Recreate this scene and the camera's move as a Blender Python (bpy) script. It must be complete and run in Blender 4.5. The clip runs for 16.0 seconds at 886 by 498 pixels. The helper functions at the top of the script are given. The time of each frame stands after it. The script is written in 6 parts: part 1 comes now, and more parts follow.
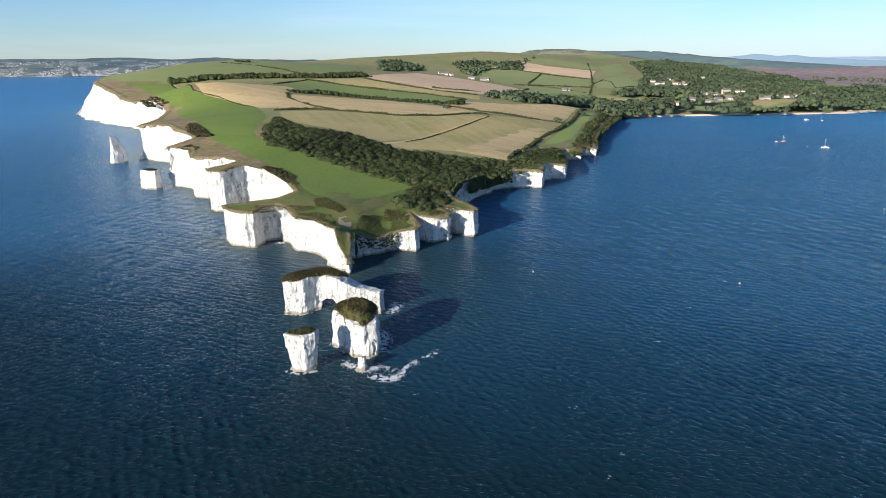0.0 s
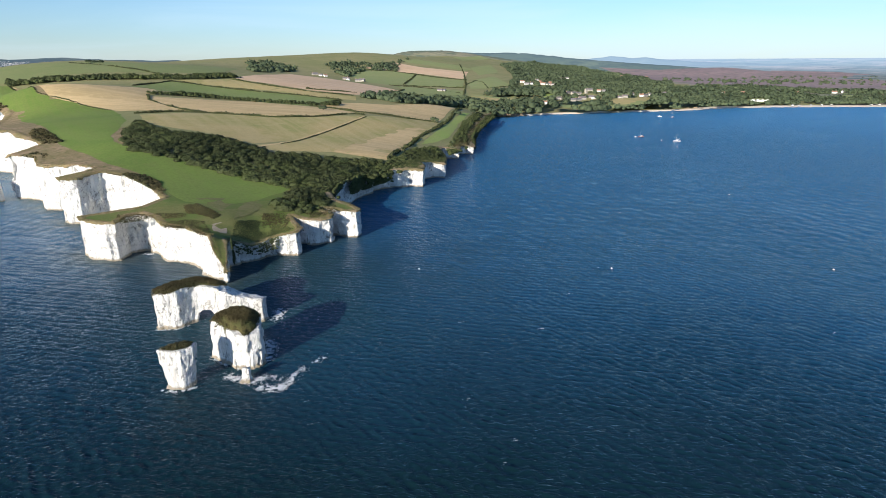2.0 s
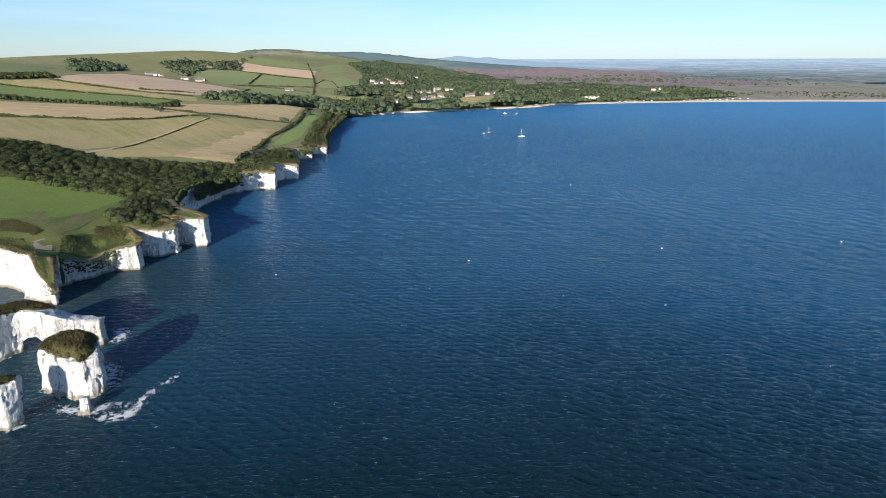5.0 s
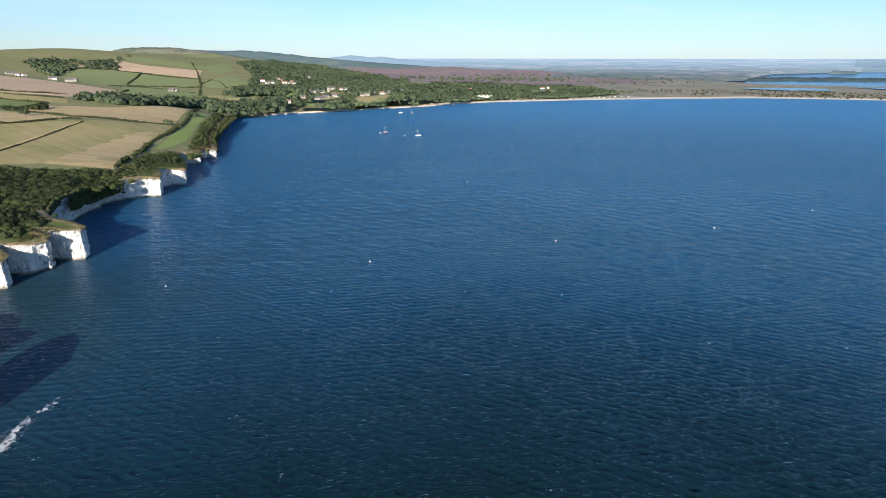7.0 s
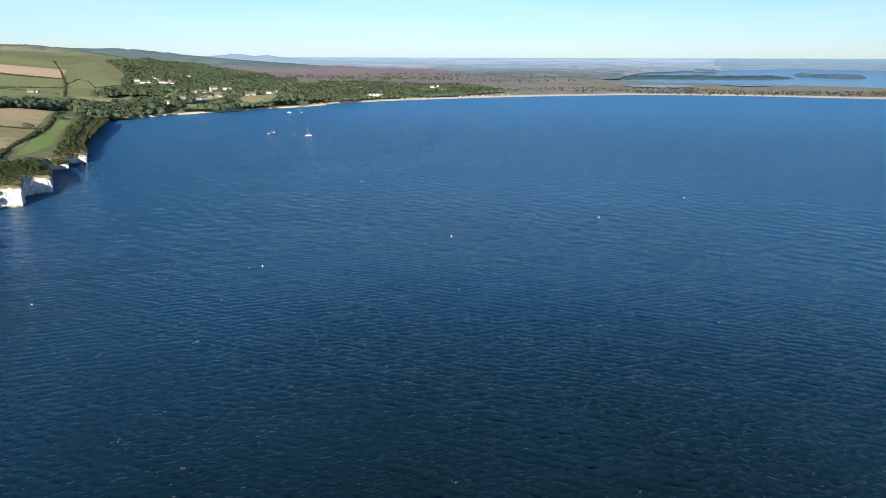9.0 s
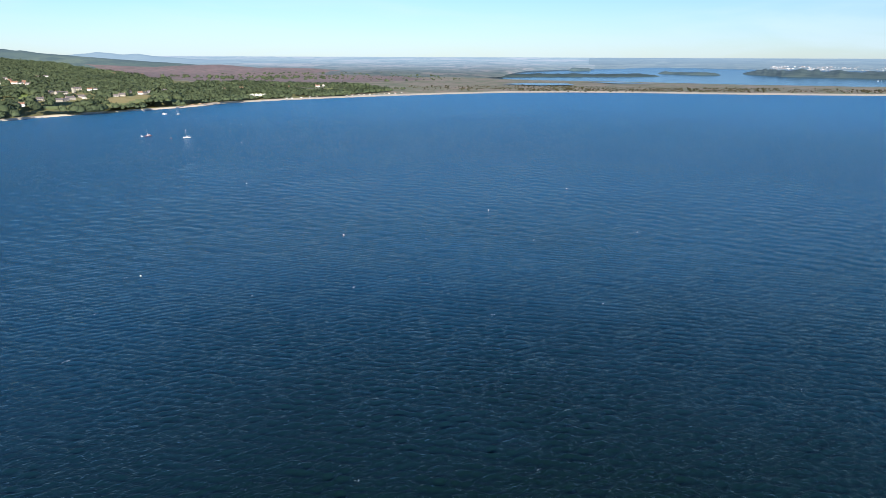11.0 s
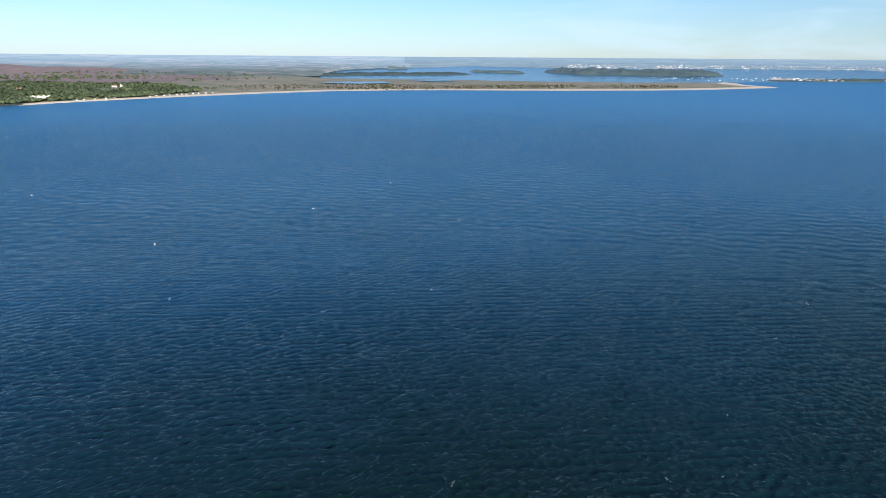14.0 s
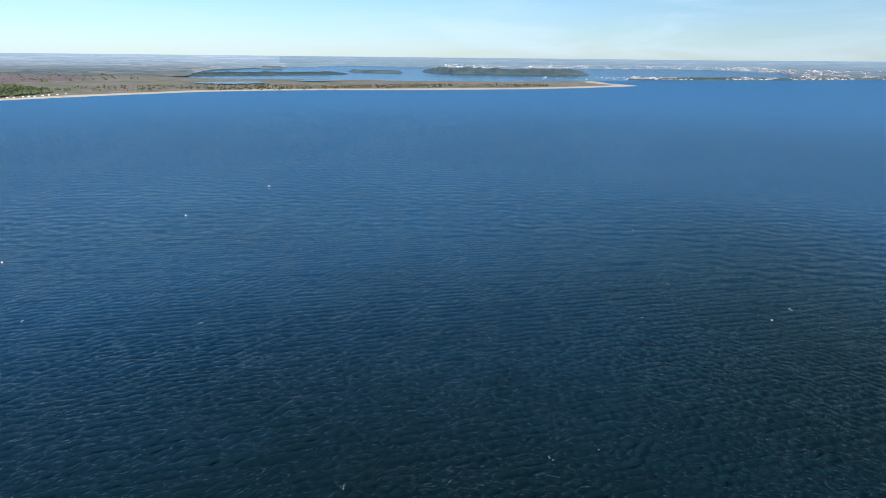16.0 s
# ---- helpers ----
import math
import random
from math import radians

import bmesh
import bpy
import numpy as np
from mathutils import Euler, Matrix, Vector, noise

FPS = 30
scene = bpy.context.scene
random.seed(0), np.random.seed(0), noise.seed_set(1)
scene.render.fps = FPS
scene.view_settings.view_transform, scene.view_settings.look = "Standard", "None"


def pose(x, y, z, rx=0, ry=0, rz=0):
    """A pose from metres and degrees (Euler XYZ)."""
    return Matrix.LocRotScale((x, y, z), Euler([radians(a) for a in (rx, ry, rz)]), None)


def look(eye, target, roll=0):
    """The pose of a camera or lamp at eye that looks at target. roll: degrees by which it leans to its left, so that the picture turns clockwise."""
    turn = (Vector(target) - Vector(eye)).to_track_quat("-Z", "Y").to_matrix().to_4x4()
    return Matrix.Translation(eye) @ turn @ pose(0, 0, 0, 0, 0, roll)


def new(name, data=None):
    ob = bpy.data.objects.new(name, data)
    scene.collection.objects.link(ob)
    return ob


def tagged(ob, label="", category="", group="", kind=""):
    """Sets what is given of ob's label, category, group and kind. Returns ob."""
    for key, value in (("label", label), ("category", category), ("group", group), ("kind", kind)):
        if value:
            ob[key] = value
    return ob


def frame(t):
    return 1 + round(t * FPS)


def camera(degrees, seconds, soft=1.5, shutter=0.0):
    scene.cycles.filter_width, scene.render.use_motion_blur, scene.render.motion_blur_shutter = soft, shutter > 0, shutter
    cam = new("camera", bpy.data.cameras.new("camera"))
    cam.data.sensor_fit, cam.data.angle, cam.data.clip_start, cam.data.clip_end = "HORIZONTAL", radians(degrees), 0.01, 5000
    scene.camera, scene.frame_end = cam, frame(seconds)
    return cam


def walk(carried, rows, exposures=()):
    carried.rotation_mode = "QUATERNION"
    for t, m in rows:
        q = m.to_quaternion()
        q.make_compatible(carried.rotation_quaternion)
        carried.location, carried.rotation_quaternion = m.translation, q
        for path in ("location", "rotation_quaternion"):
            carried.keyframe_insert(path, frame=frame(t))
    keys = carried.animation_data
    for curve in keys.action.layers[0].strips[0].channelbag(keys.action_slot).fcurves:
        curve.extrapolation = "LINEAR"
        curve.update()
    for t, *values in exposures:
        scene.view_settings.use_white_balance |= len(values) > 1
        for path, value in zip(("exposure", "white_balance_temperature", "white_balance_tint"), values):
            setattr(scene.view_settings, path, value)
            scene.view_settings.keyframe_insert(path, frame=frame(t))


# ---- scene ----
from mathutils.geometry import delaunay_2d_cdt

cam = camera(70.68, 16.0, 0.55)
PATH = [
    (0, (-0.00, -0.00, 115.78), (-0.000, 95.689, 86.735), -0.54),
    (0.5, (-0.23, 0.51, 115.25), (5.015, 96.056, 86.224), -0.51),
    (1, (-0.33, 1.05, 114.69), (9.659, 96.227, 85.671), -0.47),
    (1.5, (-0.31, 1.59, 114.18), (13.974, 96.229, 85.214), -0.41),
    (2, (-0.19, 1.99, 113.73), (18.183, 95.929, 84.775), -0.37),
    (2.5, (-0.10, 2.25, 113.45), (22.096, 95.356, 84.491), -0.34),
    (3, (0.04, 2.40, 113.27), (25.815, 94.570, 84.275), -0.31),
    (3.5, (0.23, 2.47, 113.16), (29.449, 93.591, 84.126), -0.26),
    (4, (0.52, 2.54, 113.13), (33.130, 92.500, 84.076), -0.22),
    (6.5, (1.67, 2.62, 113.10), (51.358, 84.334, 83.878), 0.02),
    (7, (2.01, 2.70, 113.12), (55.067, 82.265, 83.901), 0.05),
    (7.5, (2.38, 2.81, 113.04), (58.716, 80.090, 83.807), 0.08),
    (8, (2.78, 2.91, 112.79), (62.295, 77.752, 83.513), 0.12),
    (8.5, (3.23, 2.99, 112.45), (65.875, 75.205, 83.105), 0.14),
    (9, (3.58, 3.04, 112.10), (69.305, 72.474, 82.764), 0.15),
    (11.5, (4.92, 2.37, 109.48), (84.144, 55.843, 80.100), 0.24),
    (12, (5.04, 2.03, 108.94), (86.561, 51.935, 79.557), 0.27),
    (12.5, (5.15, 1.60, 108.42), (88.840, 47.787, 79.062), 0.30),
    (13, (5.30, 1.08, 107.98), (91.048, 43.324, 78.610), 0.33),
    (13.5, (5.42, 0.52, 107.65), (93.127, 38.539, 78.284), 0.37),
    (14, (5.46, -0.05, 107.46), (94.976, 33.500, 78.115), 0.41),
    (14.5, (5.45, -0.63, 107.38), (96.510, 28.503, 78.066), 0.45),
    (15, (5.41, -1.22, 107.35), (97.735, 23.587, 78.004), 0.51),
    (15.5, (5.37, -1.82, 107.35), (98.740, 18.746, 78.038), 0.56),
    (16, (5.34, -2.41, 107.38), (99.554, 13.925, 78.129), 0.60),
]
walk(cam, [(t, look(eye, target, roll)) for t, eye, target, roll in PATH], [(0, 0.80, 5700, 10), (16, 0.80, 5700, 10)])

# ---- sky and sun ----
SUN_ROT, SUN_ELEV = 221.5, 17.3          # the sun stands behind and to the south of the eye, low
world = bpy.data.worlds.new("sky")
scene.world = world
world.use_nodes = True
_n, _l = world.node_tree.nodes, world.node_tree.links
_sky = _n.new("ShaderNodeTexSky")
_sky.sky_type, _sky.sun_disc = "NISHITA", False
_sky.sun_elevation, _sky.sun_rotation = radians(SUN_ELEV), radians(SUN_ROT)
_sky.air_density, _sky.dust_density, _sky.ozone_density = 1.0, 0.15, 5.0
_n["Background"].inputs["Strength"].default_value = 0.078
# thin high cloud
_tc = _n.new("ShaderNodeTexCoord")
_mp = _n.new("ShaderNodeMapping")
_mp.inputs["Scale"].default_value = (1.0, 1.6, 9.0)
_l.new(_tc.outputs["Generated"], _mp.inputs["Vector"])
_cl = _n.new("ShaderNodeTexNoise")
_cl.inputs["Scale"].default_value, _cl.inputs["Detail"].default_value, _cl.inputs["Roughness"].default_value, _cl.inputs["Distortion"].default_value = 2.2, 7, 0.55, 0.7
_l.new(_mp.outputs[0], _cl.inputs["Vector"])
_rg = _n.new("ShaderNodeMapRange")
_rg.interpolation_type = "SMOOTHSTEP"
for _k, _x in zip(("From Min", "From Max", "To Min", "To Max"), (0.38, 0.72, 0.30, 0.75)):
    _rg.inputs[_k].default_value = _x
_l.new(_cl.outputs["Fac"], _rg.inputs["Value"])
_sp = _n.new("ShaderNodeSeparateXYZ")
_l.new(_tc.outputs["Generated"], _sp.inputs[0])
_th = _n.new("ShaderNodeMapRange")
for _k, _x in zip(("From Min", "From Max", "To Min", "To Max"), (0.05, 0.22, 1.0, 0.10)):
    _th.inputs[_k].default_value = _x
_l.new(_sp.outputs[2], _th.inputs["Value"])
_mu = _n.new("ShaderNodeMath")
_mu.operation = "MULTIPLY"
_l.new(_rg.outputs[0], _mu.inputs[0])
_l.new(_th.outputs[0], _mu.inputs[1])
# thicker towards the east
_ea = _n.new("ShaderNodeMapRange")
for _k, _x in zip(("From Min", "From Max", "To Min", "To Max"), (-0.6, 0.7, 0.35, 0.76)):
    _ea.inputs[_k].default_value = _x
_l.new(_sp.outputs[0], _ea.inputs["Value"])
_mv = _n.new("ShaderNodeMath")
_mv.operation = "MULTIPLY"
_l.new(_mu.outputs[0], _mv.inputs[0])
_l.new(_ea.outputs[0], _mv.inputs[1])
_mx = _n.new("ShaderNodeMix")
_mx.data_type = "RGBA"
_l.new(_mv.outputs[0], _mx.inputs[0])
_l.new(_sky.outputs[0], _mx.inputs[6])
_mx.inputs[7].default_value = (6.1, 7.1, 7.4, 1)
_l.new(_mx.outputs[2], _n["Background"].inputs["Color"])

sun = new("sun", bpy.data.lights.new("sun", "SUN"))
sun.data.energy, sun.data.angle, sun.data.color = 5.0, radians(0.5), (1.0, 0.86, 0.67)
_a, _e = radians(SUN_ROT), radians(SUN_ELEV)
sun.matrix_world = look((math.sin(_a) * math.cos(_e) * 300, math.cos(_a) * math.cos(_e) * 300, 300 * math.sin(_e) + 100), (0, 0, 100))


# ---- small tools ----
def hashed(i, j, k, seed):
    h = (i.astype(np.int64) * 374761393 + j.astype(np.int64) * 668265263 + k.astype(np.int64) * 2147483647 + seed * 1274126177) & 0xFFFFFFFF
    h = ((h ^ (h >> 13)) * 1274126177) & 0xFFFFFFFF
    h = ((h ^ (h >> 16)) * 2246822519) & 0xFFFFFFFF
    return ((h ^ (h >> 15)) & 0xFFFF) / 32767.5 - 1


def grain(p, size, seed=0, octaves=1):
    """Smooth value noise of that cell size, -1 to 1; finer octaves at half the strength."""
    p = np.asarray(p, float)
    if p.shape[-1] == 2:
        p = np.concatenate([p, np.zeros(p.shape[:-1] + (1,))], -1)
    total, amp = 0.0, 1.0
    for o in range(octaves):
        q = p / size * 2 ** o + 17.3 * o
        b = np.floor(q).astype(np.int64)
        f = q - b
        f = f * f * (3 - 2 * f)
        v = 0.0
        for c in range(8):
            d = np.array([c & 1, c >> 1 & 1, c >> 2 & 1])
            w = np.prod(np.where(d, f, 1 - f), -1)
            v = v + w * hashed(b[..., 0] + d[0], b[..., 1] + d[1], b[..., 2] + d[2], seed + o)
        total, amp = total + v * amp, amp * 0.5
    return total


def mesh_of(name, verts, faces, smooth=False):
    me = bpy.data.meshes.new(name)
    verts = np.asarray(verts, float)
    if isinstance(faces, np.ndarray):
        n, k = faces.shape
        me.vertices.add(len(verts))
        me.vertices.foreach_set("co", verts.ravel())
        me.loops.add(n * k)
        me.loops.foreach_set("vertex_index", faces.ravel().astype(np.int32))
        me.polygons.add(n)
        me.polygons.foreach_set("loop_start", np.arange(0, n * k, k, dtype=np.int32))
        me.update(calc_edges=True)
    else:
        me.from_pydata(verts.tolist(), [], faces)
    me.validate()
    if smooth:
        me.polygons.foreach_set("use_smooth", np.ones(len(me.polygons), bool))
    me.update()
    return me


def thing(name, verts, faces, material, smooth=False, parent=None, **tags):
    me = mesh_of(name, verts, faces, smooth)
    for m in (material if isinstance(material, (list, tuple)) else [material]):
        me.materials.append(m)
    ob = new(name, me)
    if parent:
        ob.parent = parent
    return tagged(ob, **tags)


def part(name, bm, material, parent, label=""):
    me = bpy.data.meshes.new(name)
    bm.to_mesh(me)
    bm.free()
    me.materials.append(material)
    ob = new(name, me)
    ob.parent = parent
    return tagged(ob, label)


def inside(p, poly):
    p, poly = np.asarray(p, float), np.asarray(poly, float)
    x, y = p[..., 0], p[..., 1]
    out = np.zeros(x.shape, bool)
    for (x0, y0), (x1, y1) in zip(poly, np.roll(poly, -1, 0)):
        if y0 != y1:
            out ^= ((y0 > y) != (y1 > y)) & (x < (x1 - x0) * (y - y0) / (y1 - y0) + x0)
    return out


def edge_distance(p, line, closed=True):
    p, line = np.asarray(p, float), np.asarray(line, float)
    ends = np.roll(line, -1, 0) if closed else line[1:]
    out = np.full(p.shape[:-1], 1e9)
    for a, b in zip(line, ends):
        d = b - a
        s = np.clip(((p - a) @ d) / max(d @ d, 1e-9), 0, 1)
        out = np.minimum(out, np.hypot(*np.moveaxis(p - a - s[..., None] * d, -1, 0)))
    return out


def resampled(line, step, closed=False):
    """Points along a line; step is a length, or a function of a place."""
    line = [np.array(q, float) for q in line]
    if closed:
        line.append(line[0])
    out = []
    for a, b in zip(line, line[1:]):
        s = step((a + b) / 2) if callable(step) else step
        n = max(1, int(round(np.hypot(*(b - a)) / s)))
        out += [a + (b - a) * i / n for i in range(n)]
    if not closed:
        out.append(line[-1])
    return np.array(out)


def outward(line, closed=False):
    """Unit normals to the right of the way along a line."""
    d = np.roll(line, -1, 0) - np.roll(line, 1, 0)
    if not closed:
        d[0], d[-1] = line[1] - line[0], line[-1] - line[-2]
    d /= np.maximum(np.hypot(d[:, 0], d[:, 1]), 1e-9)[:, None]
    return np.stack([d[:, 1], -d[:, 0]], -1)


def sheet(outline, spacing, extra=()):
    """Triangles over an outline in the plan, with inner points about that far apart."""
    outline = np.asarray(outline, float)
    lo, hi = outline.min(0), outline.max(0)
    if callable(spacing):
        inner = spacing(lo, hi)
    else:
        gx, gy = np.meshgrid(np.arange(lo[0], hi[0], spacing), np.arange(lo[1], hi[1], spacing))
        inner = np.stack([gx.ravel(), gy.ravel()], -1)
        inner += np.random.RandomState(3).uniform(-0.3, 0.3, inner.shape) * spacing
    inner = inner[inside(inner, outline)]
    if len(inner):
        inner = inner[edge_distance(inner, outline) > (1.0 if callable(spacing) else spacing * 0.35)]
    pts = np.concatenate([outline, inner])
    n = len(outline)
    vs, _, fs, *_ = delaunay_2d_cdt([Vector(q) for q in pts], [(i, (i + 1) % n) for i in range(n)], [list(range(n))], 1, 1e-4)
    return np.array([tuple(v) for v in vs]), [tuple(f) for f in fs]


class Soup:
    """Gathers four-cornered pieces for one mesh."""
    def __init__(self):
        self.v, self.f, self.n = [], [], 0

    def add(self, verts, faces):
        self.v.append(np.asarray(verts, float))
        self.f.append(np.asarray(faces) + self.n)
        self.n += len(self.v[-1])

    def thing(self, name, material, parent=None, warp=False, **tags):
        v = np.concatenate(self.v)
        return thing(name, drawn_in(v) if warp else v, np.concatenate(self.f), material, parent=parent, **tags)


def leafy(soup, centres, radii, count, size, seed, flat=0.8):
    """Crowns of many small tilted leaf sprays, thickest on the upper and outer side."""
    rs = np.random.RandomState(seed)
    centres, radii = np.asarray(centres, float), np.asarray(radii, float)
    n = len(centres)
    d = rs.normal(size=(n, count, 3))
    d[..., 2] = np.abs(d[..., 2]) * 1.1 - 0.35
    d /= np.linalg.norm(d, axis=-1, keepdims=True)
    lobes = 1 + 0.28 * grain(d * 1.7 + np.arange(n)[:, None, None] * 3.1, 1.0, seed)
    c = centres[:, None] + d * (radii[:, None] * lobes * rs.uniform(0.84, 1.05, (n, count)))[..., None] * np.array([1, 1, flat])
    nrm = d + rs.normal(size=d.shape) * 0.26
    nrm /= np.linalg.norm(nrm, axis=-1, keepdims=True)
    t = np.cross(nrm, rs.normal(size=d.shape))
    t /= np.maximum(np.linalg.norm(t, axis=-1, keepdims=True), 1e-6)
    b = np.cross(nrm, t)
    s = (radii[:, None] * size * rs.uniform(0.6, 1.4, (n, count)))[..., None]
    q = np.stack([c - t * s, c + b * s * 0.7 + nrm * s * 0.2, c + t * s * 1.1, c - b * s * 0.8 + nrm * s * 0.1], -2).reshape(-1, 3)
    soup.add(q, np.arange(len(q)).reshape(-1, 4))


def cores(soup, centres, radii, flat=0.7, sides=6):
    """Rough solid hearts of crowns, so that no light falls straight through."""
    centres, radii = np.asarray(centres, float), np.asarray(radii, float)
    a = np.arange(sides) / sides * 2 * np.pi
    rings = [(0.75, -0.55), (0.98, 0.05), (0.62, 0.6), (0.08, 0.82)]
    unit = np.array([[np.cos(x) * r, np.sin(x) * r, z * flat] for r, z in rings for x in a])
    wob = 1 + 0.15 * np.random.RandomState(5).normal(size=(len(centres), len(unit), 1))
    v = centres[:, None] + unit[None] * wob * radii[:, None, None] * 0.95
    f = np.array([[r * sides + i, r * sides + (i + 1) % sides, (r + 1) * sides + (i + 1) % sides, (r + 1) * sides + i] for r in range(3) for i in range(sides)])
    soup.add(v.reshape(-1, 3), (f[None] + np.arange(len(centres))[:, None, None] * len(unit)).reshape(-1, 4))


def scattered(poly, gap, seed, jitter=0.45):
    poly = np.asarray(poly, float)
    lo, hi = poly.min(0), poly.max(0)
    gx, gy = np.meshgrid(np.arange(lo[0], hi[0], gap), np.arange(lo[1], hi[1], gap))
    p = np.stack([gx.ravel(), gy.ravel()], -1)
    p += np.random.RandomState(seed).uniform(-jitter, jitter, p.shape) * gap
    return p[inside(p, poly)]


def on_land(p, lift=0.0):
    p = np.asarray(p, float)
    return np.c_[p, ground_at(p[:, 0], p[:, 1]) + lift]


def hard_skin(sdf, lo, hi, step):
    """The surface where a solid's distance field changes sign, as a quad mesh."""
    ax = [np.arange(a, b + step, step) for a, b in zip(lo, hi)]
    g = np.stack(np.meshgrid(*ax, indexing="ij"), -1)
    s = sdf(g)
    m = s < 0
    nx, ny, nz = (k - 1 for k in s.shape)
    acc, cnt = np.zeros((nx, ny, nz, 3)), np.zeros((nx, ny, nz))
    cor = [(i, j, k) for i in (0, 1) for j in (0, 1) for k in (0, 1)]
    at = lambda a, c: a[c[0]:c[0] + nx, c[1]:c[1] + ny, c[2]:c[2] + nz]
    for a in cor:
        for b in cor:
            if sum(abs(np.subtract(a, b))) == 1 and a < b:
                sa, sb = at(s, a), at(s, b)
                cross = (sa < 0) != (sb < 0)
                w = np.where(cross, sa / np.where(cross, sa - sb, 1), 0)
                acc += np.where(cross[..., None], at(g, a) * (1 - w[..., None]) + at(g, b) * w[..., None], 0)
                cnt += cross
    live = cnt > 0
    idx = np.full(live.shape, -1)
    idx[live] = np.arange(live.sum())
    verts = acc[live] / cnt[live][:, None]
    faces = []
    for axis in range(3):
        o = [k for k in range(3) if k != axis]
        sl = lambda off: tuple(slice(off, None if off else -1) if k == axis else slice(1, -1) for k in range(3))
        a, b = m[sl(0)], m[sl(1)]
        i = np.argwhere(a != b)
        flip = a[a != b]
        i[:, o[0]] += 1
        i[:, o[1]] += 1
        def cell(d0, d1):
            c = i.copy()
            c[:, o[0]] -= d0
            c[:, o[1]] -= d1
            return idx[c[:, 0], c[:, 1], c[:, 2]]
        q = np.stack([cell(1, 1), cell(0, 1), cell(0, 0), cell(1, 0)], -1)
        turn = flip if axis != 1 else ~flip
        q[~turn] = q[~turn][:, ::-1]
        faces.append(q[(q >= 0).all(1)])
    return verts, np.concatenate(faces)


# ---- materials ----
class Nodes:
    def __init__(self, name):
        self.m = bpy.data.materials.new(name)
        self.m.use_nodes = True
        self.n, self.l = self.m.node_tree.nodes, self.m.node_tree.links
        self.bsdf = self.n["Principled BSDF"]
        self.pos = self.n.new("ShaderNodeNewGeometry").outputs["Position"]

    def put(self, socket, value):
        if hasattr(value, "is_linked"):
            self.l.new(value, socket)
        else:
            socket.default_value = value

    def scaled(self, x, y, z, turn=0.0):
        mp = self.n.new("ShaderNodeMapping")
        mp.vector_type = "TEXTURE"
        mp.inputs["Scale"].default_value = tuple(1 / v if v else 1e6 for v in (x, y, z))
        mp.inputs["Rotation"].default_value = (0, 0, radians(turn))
        self.l.new(self.pos, mp.inputs["Vector"])
        return mp.outputs[0]

    def noise(self, scale, detail=3.0, rough=0.55, vector=None, warp=0.0):
        t = self.n.new("ShaderNodeTexNoise")
        t.inputs["Scale"].default_value, t.inputs["Detail"].default_value = scale, detail
        t.inputs["Roughness"].default_value, t.inputs["Distortion"].default_value = rough, warp
        self.l.new(vector or self.pos, t.inputs["Vector"])
        return t.outputs["Fac"]

    def cells(self, scale, vector=None, out="Distance", kind="F1"):
        t = self.n.new("ShaderNodeTexVoronoi")
        t.feature = kind
        t.inputs["Scale"].default_value = scale
        self.l.new(vector or self.pos, t.inputs["Vector"])
        return t.outputs[out]

    def ramp(self, value, lo, hi, a=0.0, b=1.0):
        t = self.n.new("ShaderNodeMapRange")
        t.interpolation_type = "SMOOTHSTEP"
        for k, x in zip(("From Min", "From Max", "To Min", "To Max"), (lo, hi, a, b)):
            t.inputs[k].default_value = x
        self.l.new(value, t.inputs["Value"])
        return t.outputs[0]

    def mix(self, fac, a, b, kind="MIX"):
        t = self.n.new("ShaderNodeMix")
        t.data_type, t.blend_type = "RGBA", kind
        self.put(t.inputs[0], fac)
        for s, c in ((t.inputs[6], a), (t.inputs[7], b)):
            self.put(s, (*c, 1) if isinstance(c, tuple) else c)
        return t.outputs[2]

    def math(self, kind, a, b=0.0):
        t = self.n.new("ShaderNodeMath")
        t.operation = kind
        self.put(t.inputs[0], a)
        self.put(t.inputs[1], b)
        return t.outputs[0]

    def height(self):
        t = self.n.new("ShaderNodeSeparateXYZ")
        self.l.new(self.pos, t.inputs[0])
        return t.outputs[2]

    def random(self, kind="object"):
        if kind == "island":
            return self.n.new("ShaderNodeNewGeometry").outputs["Random Per Island"]
        return self.n.new("ShaderNodeObjectInfo").outputs["Random"]

    def bump(self, value, strength, distance, under=None):
        t = self.n.new("ShaderNodeBump")
        t.inputs["Strength"].default_value = strength
        self.put(t.inputs["Distance"], distance)
        self.l.new(value, t.inputs["Height"])
        if under is not None:
            self.l.new(under, t.inputs["Normal"])
        return t.outputs[0]

    def done(self, color, rough=0.9, normal=None, metal=0.0, spec=0.3):
        b = self.bsdf
        self.put(b.inputs["Base Color"], (*color, 1) if isinstance(color, tuple) else color)
        self.put(b.inputs["Roughness"], rough)
        b.inputs["Metallic"].default_value = metal
        b.inputs["Specular IOR Level"].default_value = spec
        if normal is not None:
            self.l.new(normal, b.inputs["Normal"])
        return self.m


